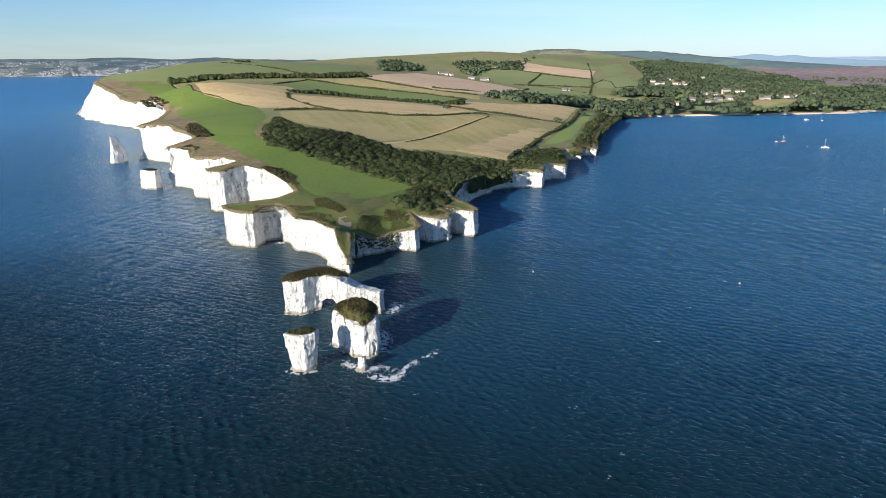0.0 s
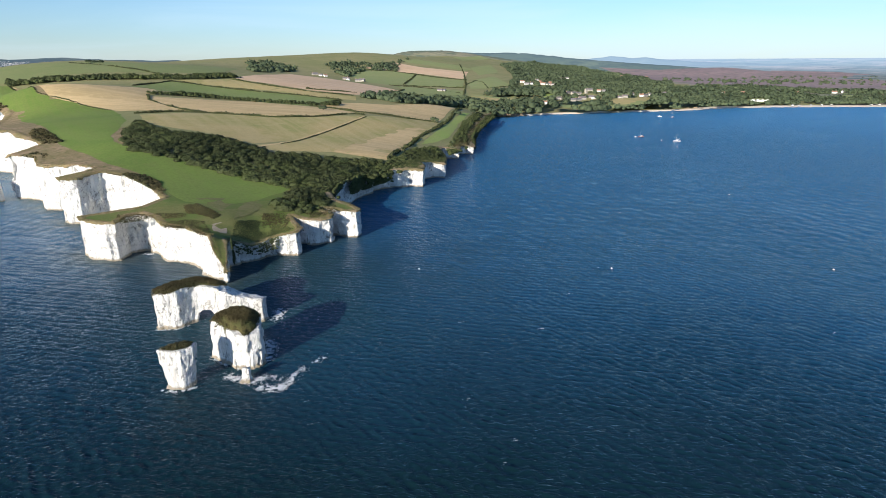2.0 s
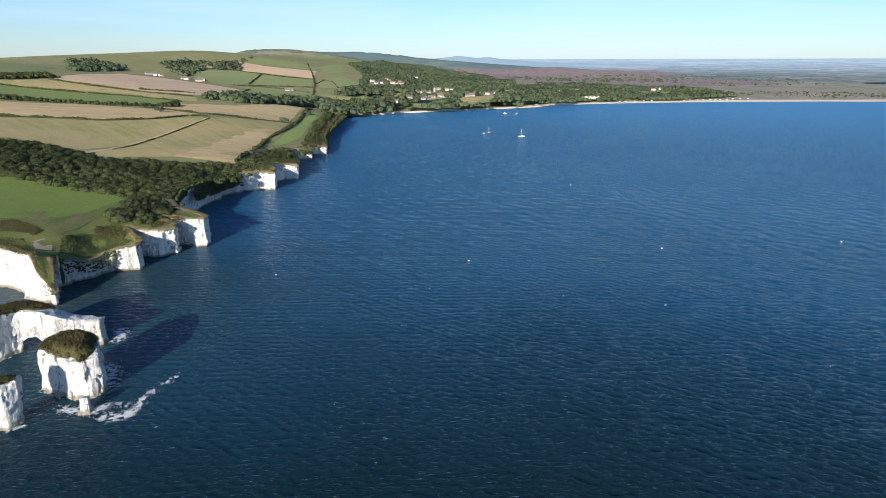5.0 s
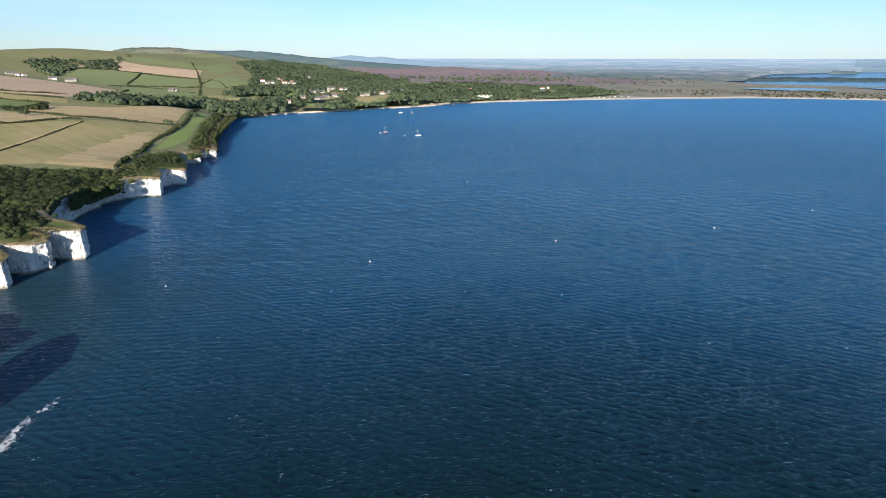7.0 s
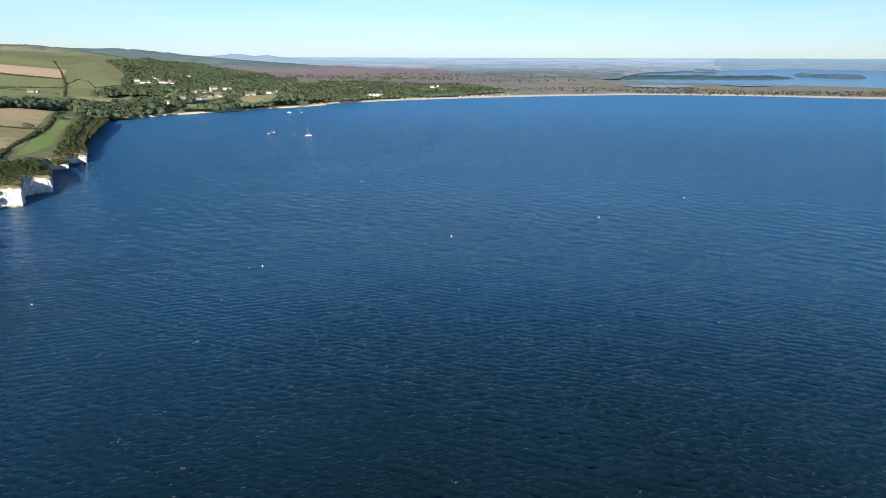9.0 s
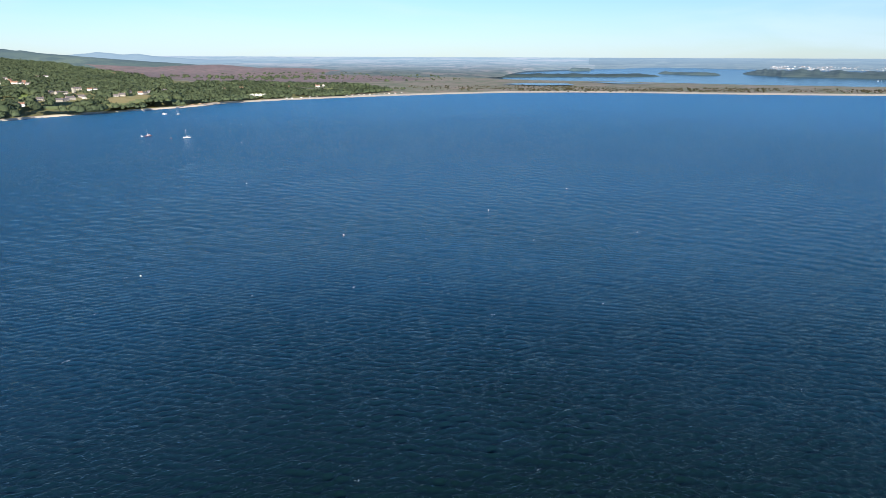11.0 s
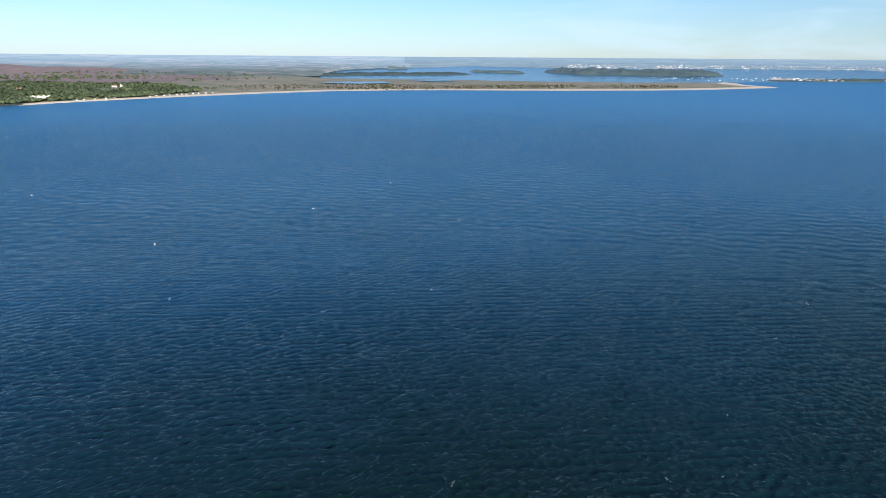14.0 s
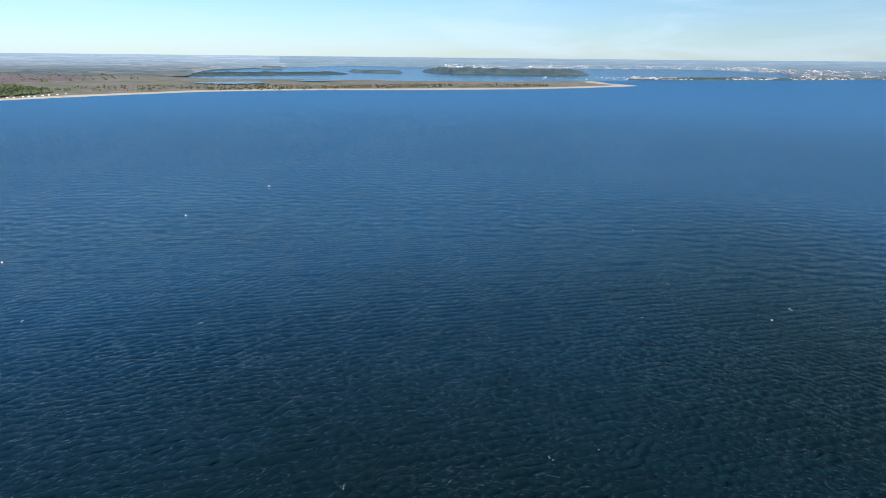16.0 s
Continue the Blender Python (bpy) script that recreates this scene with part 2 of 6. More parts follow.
def chalk_material():
    k = Nodes("chalk")
    streak = k.noise(0.22, 6, 0.65, k.scaled(1, 1, 0.22))
    blot = k.noise(0.09, 5, 0.6)
    pits = k.noise(1.1, 5, 0.7, k.scaled(1, 1, 0.5))
    great = k.noise(0.045, 6, 0.72, k.scaled(1, 1, 0.35))
    c = k.mix(k.ramp(blot, 0.35, 0.7), (0.82, 0.795, 0.745), (0.72, 0.695, 0.645))
    c = k.mix(k.ramp(streak, 0.54, 0.70, 0.0, 0.32), c, (0.40, 0.375, 0.33))
    c = k.mix(k.ramp(pits, 0.58, 0.68, 0.0, 0.55), c, (0.22, 0.205, 0.175))
    c = k.mix(k.ramp(great, 0.52, 0.64, 0.0, 0.42), c, (0.33, 0.315, 0.275))
    gash = k.noise(0.2, 6, 0.75, k.scaled(1, 1, 0.4), warp=0.8)
    c = k.mix(k.ramp(gash, 0.56, 0.62, 0.0, 0.7), c, (0.16, 0.15, 0.13))
    worn = k.ramp(k.noise(0.05, 4, 0.65, k.scaled(1, 1, 0.5)), 0.42, 0.62, 0.22, 1.0)
    crack = k.cells(0.34, k.scaled(1, 1, 0.35), kind="DISTANCE_TO_EDGE")
    rag = k.math("ADD", crack, k.math("MULTIPLY", k.noise(0.9, 5, 0.7), 0.22))
    c = k.mix(k.math("MULTIPLY", k.ramp(rag, 0.085, 0.135, 0.95, 0.0), worn), c, (0.13, 0.12, 0.10))
    fleck = k.noise(0.62, 5, 0.75, k.scaled(1, 1, 0.55))
    c = k.mix(k.math("MULTIPLY", k.ramp(fleck, 0.53, 0.60, 0.0, 0.8), k.ramp(k.noise(0.07, 4, 0.6), 0.44, 0.60)), c, (0.20, 0.19, 0.165))
    bed = k.noise(0.75, 4, 0.5, k.scaled(0.05, 0.05, 1))
    c = k.mix(k.ramp(bed, 0.56, 0.66, 0.0, 0.30), c, (0.55, 0.53, 0.48))
    tide = k.math("ADD", k.height(), k.math("MULTIPLY", k.noise(0.5, 3), -3.0))
    c = k.mix(k.ramp(tide, -0.9, 0.3, 0.8, 0.0), c, (0.24, 0.19, 0.11))
    n = k.bump(streak, 1.0, 2.4, k.bump(k.noise(0.8, 6, 0.75), 1.0, 0.9, k.bump(crack, 0.8, 0.8)))
    return k.done(c, 0.95, n, spec=0.1)


def ground_material(name, tones, patch=0.02, fine=0.6, bump=0.4, stripe=0.0, turn=0.0, strength=1.0):
    """Open ground in three tones: broad patches, small tufts, and the lines that machines leave."""
    k = Nodes(name)
    c = k.mix(k.ramp(k.noise(patch, 4, 0.6, warp=0.6), 0.35, 0.65), tones[0], tones[1])
    c = k.mix(k.ramp(k.noise(patch * 5, 4, 0.65), 0.48, 0.72, 0, 0.8 * strength), c, tones[2])
    if stripe:
        lane = k.noise(1.0, 2, 0.5, k.scaled(stripe, 0.004, 0.0, turn))
        c = k.mix(k.ramp(lane, 0.40, 0.62, 0, 0.55), c, tones[2])
        lane = k.noise(1.0, 3, 0.6, k.scaled(stripe * 4, 0.01, 0.0, turn))
        c = k.mix(k.ramp(lane, 0.5, 0.7, 0, 0.35), c, tones[1])
    tuft = k.noise(fine, 5, 0.7)
    c = k.mix(k.ramp(tuft, 0.35, 0.7, 0.0, 0.4), c, tuple(v * 0.55 for v in tones[0]))
    return k.done(c, 0.95, k.bump(tuft, bump, 0.5), spec=0.15)


def leaf_material(name, a, b, c):
    k = Nodes(name)
    col = k.mix(k.math("ADD", k.math("MULTIPLY", k.random("island"), 0.16), k.ramp(k.noise(0.2, 3, 0.5), 0.38, 0.62, 0.0, 0.7)), a, b)
    col = k.mix(k.ramp(k.noise(0.06, 4), 0.4, 0.62), col, c)
    broad = k.noise(0.011, 4, 0.6)
    col = k.mix(k.ramp(broad, 0.50, 0.66, 0, 0.55), col, tuple(v * 0.5 for v in a))
    col = k.mix(k.ramp(broad, 0.48, 0.34, 0, 0.6), col, tuple(v * 1.2 for v in b))
    k.bsdf.inputs["Subsurface Weight"].default_value = 0.0
    return k.done(col, 0.8, None, spec=0.2)


def plain_material(name, color, rough=0.7, metal=0.0, vary=0.12, scale=1.5):
    k = Nodes(name)
    c = k.mix(k.noise(scale, 4), color, tuple(max(0.0, v * (1 - 2.5 * vary)) for v in color))
    return k.done(c, rough, k.bump(k.noise(scale * 6, 3), 0.15, 0.05), metal)


def sea_material():
    """Clear green-blue water: scattered light from below under a wind-roughened, sky-reflecting skin."""
    k = Nodes("sea_water")
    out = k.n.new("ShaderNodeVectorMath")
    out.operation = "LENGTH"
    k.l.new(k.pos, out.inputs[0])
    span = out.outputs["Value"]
    # body pales and blues with distance from the eye, standing in for reflected sky
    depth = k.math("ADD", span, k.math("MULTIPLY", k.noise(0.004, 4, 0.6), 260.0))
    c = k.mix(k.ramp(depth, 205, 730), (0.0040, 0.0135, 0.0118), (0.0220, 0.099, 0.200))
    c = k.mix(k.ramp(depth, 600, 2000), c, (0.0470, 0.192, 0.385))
    # darker, greener patch near the eye on its east side, body and skin alike
    place = k.n.new("ShaderNodeSeparateXYZ")
    k.l.new(k.pos, place.inputs[0])
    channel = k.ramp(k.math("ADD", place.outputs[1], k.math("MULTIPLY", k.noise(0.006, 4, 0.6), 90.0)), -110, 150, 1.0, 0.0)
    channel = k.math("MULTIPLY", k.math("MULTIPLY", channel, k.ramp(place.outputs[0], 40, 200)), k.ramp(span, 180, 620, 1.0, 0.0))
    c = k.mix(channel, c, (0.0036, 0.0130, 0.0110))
    # chalky shallows round the point
    off = k.n.new("ShaderNodeVectorMath")
    off.operation = "DISTANCE"
    k.l.new(k.pos, off.inputs[0])
    off.inputs[1].default_value = (-32, 330, 0)
    near = k.math("ADD", off.outputs["Value"], k.math("MULTIPLY", k.noise(0.02, 4), 110.0))
    c = k.mix(k.ramp(near, 80, 200, 1.0, 0.0), c, (0.017, 0.051, 0.060))
    # west patch painted dark, for sky light that hardly reflects there
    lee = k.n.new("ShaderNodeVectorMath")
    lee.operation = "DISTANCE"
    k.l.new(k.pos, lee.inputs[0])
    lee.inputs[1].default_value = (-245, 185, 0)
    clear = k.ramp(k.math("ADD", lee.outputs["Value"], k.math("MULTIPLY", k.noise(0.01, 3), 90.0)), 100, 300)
    c = k.mix(clear, (0.0036, 0.0120, 0.0125), c)
    # silt, and the pale chalk mirrored in the water, as one colour
    shoal = k.n.new("ShaderNodeAttribute")
    shoal.attribute_name = "shoal"
    silt_shine = k.math("MULTIPLY", shoal.outputs["Fac"], k.ramp(k.noise(0.05, 4, 0.6), 0.30, 0.62, 0.45, 1.0))
    c = k.mix(silt_shine, c, (0.085, 0.100, 0.088))
    # wavelets too small for the sheet itself: short ridged chop, then ripples
    def crest(value):
        return k.math("POWER", k.math("SUBTRACT", 1.0, k.math("ABSOLUTE", k.math("SUBTRACT", k.math("MULTIPLY", value, 2.0), 1.0))), 1.25)
    chop = crest(k.noise(0.24, 3, 0.55, k.scaled(1.0, 2.8, 1, -22), warp=0.3))
    wind = crest(k.noise(0.32, 4, 0.58, k.scaled(2.8, 1.0, 1, -8), warp=0.3))
    ripple = k.noise(2.0, 4, 0.65, k.scaled(1.0, 1.4, 1, 10))
    gust = k.math("MULTIPLY", k.ramp(k.noise(0.012, 3, 0.55), 0.35, 0.65, 0.9, 1.25), k.ramp(span, 180, 1600, 1.45, 8.5))
    n = k.bump(chop, 1.0, k.math("MULTIPLY", gust, 0.21), k.bump(wind, 1.0, k.math("MULTIPLY", gust, 0.165), k.bump(ripple, 1.0, k.math("MULTIPLY", gust, 0.03))))
    body, gloss, fres, blend = (k.n.new("ShaderNode" + q) for q in ("BsdfDiffuse", "BsdfGlossy", "Fresnel", "MixShader"))
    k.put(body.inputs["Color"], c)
    # strength of sky reflection painted by place: dim near the eye, brighter far off
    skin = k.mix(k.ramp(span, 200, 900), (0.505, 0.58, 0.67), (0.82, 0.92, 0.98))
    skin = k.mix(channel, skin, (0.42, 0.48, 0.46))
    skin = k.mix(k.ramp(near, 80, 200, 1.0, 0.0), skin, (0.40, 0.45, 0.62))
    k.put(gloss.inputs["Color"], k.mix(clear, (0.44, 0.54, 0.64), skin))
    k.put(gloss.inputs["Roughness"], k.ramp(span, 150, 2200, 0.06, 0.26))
    fres.inputs["IOR"].default_value = 1.30
    k.l.new(n, gloss.inputs["Normal"])
    k.l.new(n, fres.inputs["Normal"])
    k.l.new(fres.outputs[0], blend.inputs[0])
    k.l.new(body.outputs[0], blend.inputs[1])
    k.l.new(gloss.outputs[0], blend.inputs[2])
    k.l.new(blend.outputs[0], k.n["Material Output"].inputs["Surface"])
    return k.m


def distance_material(name, a, b, c, haze_glow):
    """Backdrop country; haze is added as bluish emission that grows with distance."""
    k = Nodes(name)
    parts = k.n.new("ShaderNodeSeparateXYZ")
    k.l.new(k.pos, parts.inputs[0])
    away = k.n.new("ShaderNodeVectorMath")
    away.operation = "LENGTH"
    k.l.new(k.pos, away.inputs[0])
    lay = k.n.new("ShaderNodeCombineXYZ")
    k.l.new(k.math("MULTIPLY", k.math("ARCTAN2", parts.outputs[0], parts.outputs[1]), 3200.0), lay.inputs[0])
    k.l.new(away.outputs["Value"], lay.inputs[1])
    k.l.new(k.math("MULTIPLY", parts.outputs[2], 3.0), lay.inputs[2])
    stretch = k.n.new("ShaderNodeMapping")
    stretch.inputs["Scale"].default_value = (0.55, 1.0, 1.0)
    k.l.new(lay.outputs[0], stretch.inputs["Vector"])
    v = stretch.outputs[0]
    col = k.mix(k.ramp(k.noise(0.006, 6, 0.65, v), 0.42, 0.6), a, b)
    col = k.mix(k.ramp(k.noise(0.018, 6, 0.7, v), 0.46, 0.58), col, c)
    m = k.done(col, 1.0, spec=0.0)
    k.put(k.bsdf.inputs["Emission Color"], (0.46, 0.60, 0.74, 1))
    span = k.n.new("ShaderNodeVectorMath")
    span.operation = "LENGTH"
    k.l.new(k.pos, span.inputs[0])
    k.put(k.bsdf.inputs["Emission Strength"], k.ramp(span.outputs["Value"], 3000, 4750, haze_glow * 0.4, haze_glow * 4.6))
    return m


CHALK = chalk_material()
SEA = sea_material()
TURF = ground_material("rough_turf", ((0.205, 0.168, 0.078), (0.31, 0.225, 0.135), (0.120, 0.128, 0.046)), 0.045, 0.5, 1.2, strength=1.15)
POINT_TURF = ground_material("point_turf", ((0.112, 0.158, 0.034), (0.185, 0.178, 0.062), (0.150, 0.150, 0.045)), 0.045, 0.9, 0.8)
DOWN = ground_material("downland", ((0.240, 0.236, 0.095), (0.305, 0.272, 0.126), (0.190, 0.200, 0.074)), 0.006, 0.3)
SWARD_M = ground_material("sward", ((0.135, 0.198, 0.037), (0.172, 0.230, 0.047), (0.170, 0.205, 0.052)), 0.014, 0.5, 0.2, 0.12, 25, 0.9)
GREEN_M = ground_material("green_field", ((0.175, 0.225, 0.065), (0.205, 0.25, 0.08), (0.22, 0.235, 0.09)), 0.01, 0.4, 0.2, 0.1, 30, 0.8)
PASTURE = ground_material("pasture", ((0.206, 0.237, 0.085), (0.231, 0.256, 0.094), (0.263, 0.256, 0.112)), 0.01, 0.4, 0.2)
VALLEY_M = ground_material("valley_grass", ((0.255, 0.290, 0.108), (0.285, 0.305, 0.115), (0.310, 0.300, 0.138)), 0.01, 0.4, 0.2)
COAST_M = ground_material("coast_grass", ((0.270, 0.345, 0.084), (0.300, 0.362, 0.096), (0.315, 0.338, 0.114)), 0.01, 0.4, 0.2, 0.1, 30, 0.6)
STUBBLE = ground_material("stubble", ((0.56, 0.41, 0.20), (0.47, 0.35, 0.165), (0.66, 0.49, 0.26)), 0.012, 0.5, 0.2, 0.09, 70, 0.9)
PINK_M = ground_material("ploughland", ((0.66, 0.46, 0.28), (0.57, 0.395, 0.24), (0.72, 0.52, 0.34)), 0.008, 0.5, 0.2, 0.07, 60, 0.9)
OLIVE_M = ground_material("green_stubble", ((0.30, 0.29, 0.095), (0.46, 0.355, 0.155), (0.50, 0.39, 0.19)), 0.010, 0.5, 0.2, 0.08, 20, 0.8)
HEATH_M = ground_material("heather", ((0.27, 0.205, 0.195), (0.33, 0.235, 0.225), (0.17, 0.175, 0.145)), 0.008, 0.03, 0.2, strength=1.25)
MARSH = ground_material("scrub_heath", ((0.22, 0.235, 0.15), (0.36, 0.30, 0.24), (0.38, 0.29, 0.25)), 0.011, 0.04, 0.3, strength=1.1)
DRY_M = ground_material("dry_grass", ((0.155, 0.158, 0.052), (0.205, 0.182, 0.078), (0.118, 0.150, 0.040)), 0.09, 0.9, 0.7)
SAND = ground_material("sand", ((0.70, 0.60, 0.46), (0.74, 0.64, 0.50), (0.62, 0.52, 0.39)), 0.02, 0.6, 0.2)
CAP_TURF = ground_material("stack_turf", ((0.075, 0.080, 0.026), (0.110, 0.095, 0.036), (0.052, 0.062, 0.020)), 0.12, 1.2, 0.8)
PATH_M = ground_material("trodden_chalk", ((0.34, 0.28, 0.20), (0.40, 0.33, 0.25), (0.27, 0.23, 0.15)), 0.1, 0.8, 0.3)
SANDSTONE = ground_material("sandstone", ((0.36, 0.25, 0.15), (0.40, 0.29, 0.18), (0.20, 0.15, 0.09)), 0.06, 0.3, 0.6)
LEAF = leaf_material("oak_leaf", (0.036, 0.049, 0.016), (0.074, 0.088, 0.027), (0.056, 0.066, 0.024))
# bluer and paler than oak_leaf: some haze over the far woods is mixed in
LEAF_FAR = leaf_material("wood_leaf", (0.046, 0.066, 0.034), (0.078, 0.097, 0.046), (0.064, 0.083, 0.042))
SCRUB = leaf_material("scrub_leaf", (0.040, 0.044, 0.015), (0.078, 0.068, 0.026), (0.062, 0.050, 0.020))
TUSSOCK = leaf_material("tussock", (0.085, 0.085, 0.030), (0.19, 0.155, 0.065), (0.12, 0.115, 0.045))
HEDGE = leaf_material("hedge_leaf", (0.039, 0.052, 0.018), (0.072, 0.078, 0.026), (0.058, 0.062, 0.026))
# last number is the haze glow; several tones lean blue for haze too
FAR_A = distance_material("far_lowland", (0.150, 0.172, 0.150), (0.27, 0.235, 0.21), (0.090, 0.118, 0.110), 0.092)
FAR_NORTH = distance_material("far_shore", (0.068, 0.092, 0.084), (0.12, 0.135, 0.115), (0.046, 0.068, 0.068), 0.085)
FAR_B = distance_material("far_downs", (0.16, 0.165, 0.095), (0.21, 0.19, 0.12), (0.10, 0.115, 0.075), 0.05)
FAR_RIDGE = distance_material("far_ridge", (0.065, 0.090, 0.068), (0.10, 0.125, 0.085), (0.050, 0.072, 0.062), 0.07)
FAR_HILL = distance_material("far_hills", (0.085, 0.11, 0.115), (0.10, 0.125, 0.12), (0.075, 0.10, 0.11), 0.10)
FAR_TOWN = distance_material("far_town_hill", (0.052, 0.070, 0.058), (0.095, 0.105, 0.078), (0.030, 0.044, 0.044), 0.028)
WHITEWASH = plain_material("whitewash", (0.80, 0.77, 0.72), 0.85)
STONE = plain_material("house_stone", (0.46, 0.42, 0.35), 0.9)
BRICK = plain_material("house_brick", (0.40, 0.23, 0.16), 0.9)
SLATE = plain_material("slate", (0.19, 0.17, 0.17), 0.7)
TILE = plain_material("clay_tile", (0.34, 0.20, 0.14), 0.85)
GLASS = plain_material("dark_glass", (0.03, 0.035, 0.04), 0.15)
BARK = plain_material("bark", (0.11, 0.085, 0.06), 0.95)
GELCOAT = plain_material("white_gelcoat", (0.82, 0.82, 0.80), 0.3)
HULL_RED = plain_material("red_hull", (0.17, 0.06, 0.045), 0.4)
HULL_BLUE = plain_material("blue_hull", (0.05, 0.08, 0.16), 0.4)
ALLOY = plain_material("mast_alloy", (0.75, 0.75, 0.74), 0.4, 0.6)
CANVAS = plain_material("boat_canvas", (0.55, 0.40, 0.35), 0.9)
BUOY_W = plain_material("buoy_white", (0.85, 0.82, 0.72), 0.5)
BUOY_O = plain_material("buoy_orange", (0.80, 0.30, 0.08), 0.5)
FOAM = plain_material("foam", (0.85, 0.87, 0.88), 0.9, scale=0.8)

# ---- lie of the land: heights in metres above the sea ----
EYE = np.array([2.0, 1.0, 111.0])
SOUTH_TOPS = [(-863, 1604, 67), (-665, 1304, 62), (-603, 1244, 55), (-538, 1149, 50), (-429, 996, 45), (-354, 762, 43), (-251, 642, 42), (-251, 596, 38),
              (-200, 553, 38), (-169, 518, 37), (-183, 492, 33), (-140, 498, 33), (-104, 438, 27), (-145, 407, 24), (-96, 392, 23.5), (-79, 377, 22), (-60, 352, 21)]
NORTH_TOPS = [(-45, 371, 11), (-33, 378, 12), (-18, 383, 15.5), (-1, 397, 17), (21, 411, 18), (7, 425, 19), (8, 489, 20), (22, 518, 20), (63, 570, 16), (94, 571, 16), (120, 619, 15),
              (153, 716, 11), (183, 768, 10), (228, 949, 14), (300, 1107, 13), (350, 1241, 9), (460, 1290, 12), (600, 1330, 13), (757, 1340, 14), (884, 1385, 13)]
BAY_SHORE = [(1081, 1400, 6), (1285, 1350, 5), (1618, 1225, 5), (1968, 1000, 4), (2209, 520, 4), (2589, -50, 3), (2950, -250, 2)]
INLAND = [(251, 1122, 27), (69, 897, 40), (61, 597, 22), (-35, 1900, 77), (-92, 1297, 68), (-183, 932, 51), (-328, 1206, 74), (-51, 698, 36), (-177, 615, 46.5),
          (-207, 773, 52), (-414, 1073, 78), (-693, 1661, 105), (-641, 1895, 117), (-485, 2146, 109), (-302, 2482, 125), (-60, 2600, 136), (184, 2694, 145.5), (358, 2777, 135)]
FARTHER = [(669, 3537, 160), (674, 1883, 42.5), (511, 1830, 43), (216, 2089, 71), (302, 1571, 36), (952, 2094, 29), (1441, 3189, 48), (1280, 2030, 28),
           (2123, 3390, 36), (16, 1000, 44), (-168, 1188, 58), (-129, 504, 31.7), (-54, 437, 22), (-51, 386, 20.0), (-37, 387, 12.5), (-36, 402, 18.5), (2500, 2400, 14), (3300, 1300, 8), (3200, 500, 6),
           (4500, 4600, 30), (5200, 3000, 12), (1500, 6500, 60), (-900, 5000, 70), (-390, 3180, 88), (0, 3300, 92), (240, 3290, 104), (-900, 3000, 75), (-1300, 2600, 60), (-1700, 3600, 40), (-2800, 5500, 5), (-3700, 5750, 5)]
_C = np.array(SOUTH_TOPS + NORTH_TOPS + BAY_SHORE + INLAND + FARTHER, float)


def _kernel(d2):
    return 0.5 * d2 * np.log(d2 + 1e-12)


def _weights():
    p = _C[:, :2] / 1000
    k = _kernel(((p[:, None] - p[None]) ** 2).sum(-1)) + np.eye(len(p)) * 2e-5
    a = np.c_[np.ones(len(p)), p]
    m = np.block([[k, a], [a.T, np.zeros((3, 3))]])
    return np.linalg.solve(m, np.r_[_C[:, 2], 0, 0, 0])


_W = _weights()


def land(x, y):
    """Height of the open ground."""
    q = np.stack([np.ravel(x), np.ravel(y)], -1) / 1000
    out = np.empty(len(q))
    for i in range(0, len(q), 20000):
        c = q[i:i + 20000]
        k = _kernel(((c[:, None] - _C[None, :, :2] / 1000) ** 2).sum(-1))
        out[i:i + 20000] = k @ _W[:-3] + np.c_[np.ones(len(c)), c] @ _W[-3:]
    out = np.maximum(out, 1.5)
    spur = np.hypot(q[:, 0] * 1000 + 54, q[:, 1] * 1000 - 333)
    out *= np.clip(0.25 + spur / 32, 0, 1)
    return out.reshape(np.shape(x))


def ground_at(x, y):
    """The open ground with its small humps."""
    p = np.stack([np.asarray(x, float), np.asarray(y, float)], -1)
    return land(x, y) + np.where(np.hypot(p[..., 0], p[..., 1]) < 800, 0.12 * grain(p, 14.0, 5), 0)


def drawn_in(p):
    """Country beyond 2.6 km is drawn in towards the eye, so that the whole distance lies within 4.8 km."""
    p = np.asarray(p, float)
    d = p - EYE
    far = np.maximum(np.hypot(d[..., 0], d[..., 1]), 1.0)
    near = np.where(far > 2600, 2600 + 2200 * (1 - 2600 / far), far)
    return EYE + d * (near / far)[..., None]


# ---- coast ----
SOUTH_COAST = [(-1000, 2100), (-960, 1850), (-885, 1650), (-842, 1570), (-762, 1430), (-688, 1322), (-624, 1240), (-582, 1188), (-545, 1140), (-480, 1055),
               (-429, 996), (-415, 930), (-398, 850), (-374, 776), (-340, 756), (-320, 738), (-297, 704), (-251, 642), (-257, 622), (-266, 603), (-252, 595), (-235, 583),
               (-219, 545), (-206, 540), (-186, 532), (-169, 518), (-175, 508), (-190, 498), (-185, 491), (-173, 490), (-168, 502), (-162, 506), (-140, 498), (-124, 480), (-104, 438)]
POINT_COAST = [(-114, 420), (-135, 412), (-147, 407), (-143, 399), (-126, 387), (-121, 388), (-118, 403), (-111, 406), (-102, 397), (-93, 380), (-80, 374), (-66, 360),
               (-61, 346), (-55, 337), (-53, 333), (-53, 345), (-55, 361), (-46, 368), (-39, 371), (-33, 377), (-29, 378), (-17, 376), (-14, 383), (-18, 396), (-21, 407), (-14, 400),
               (-6, 396), (4, 399), (6, 406), (0, 415), (-1, 421), (7, 418), (11, 413), (21, 409), (24, 416), (18, 432), (8, 446)]
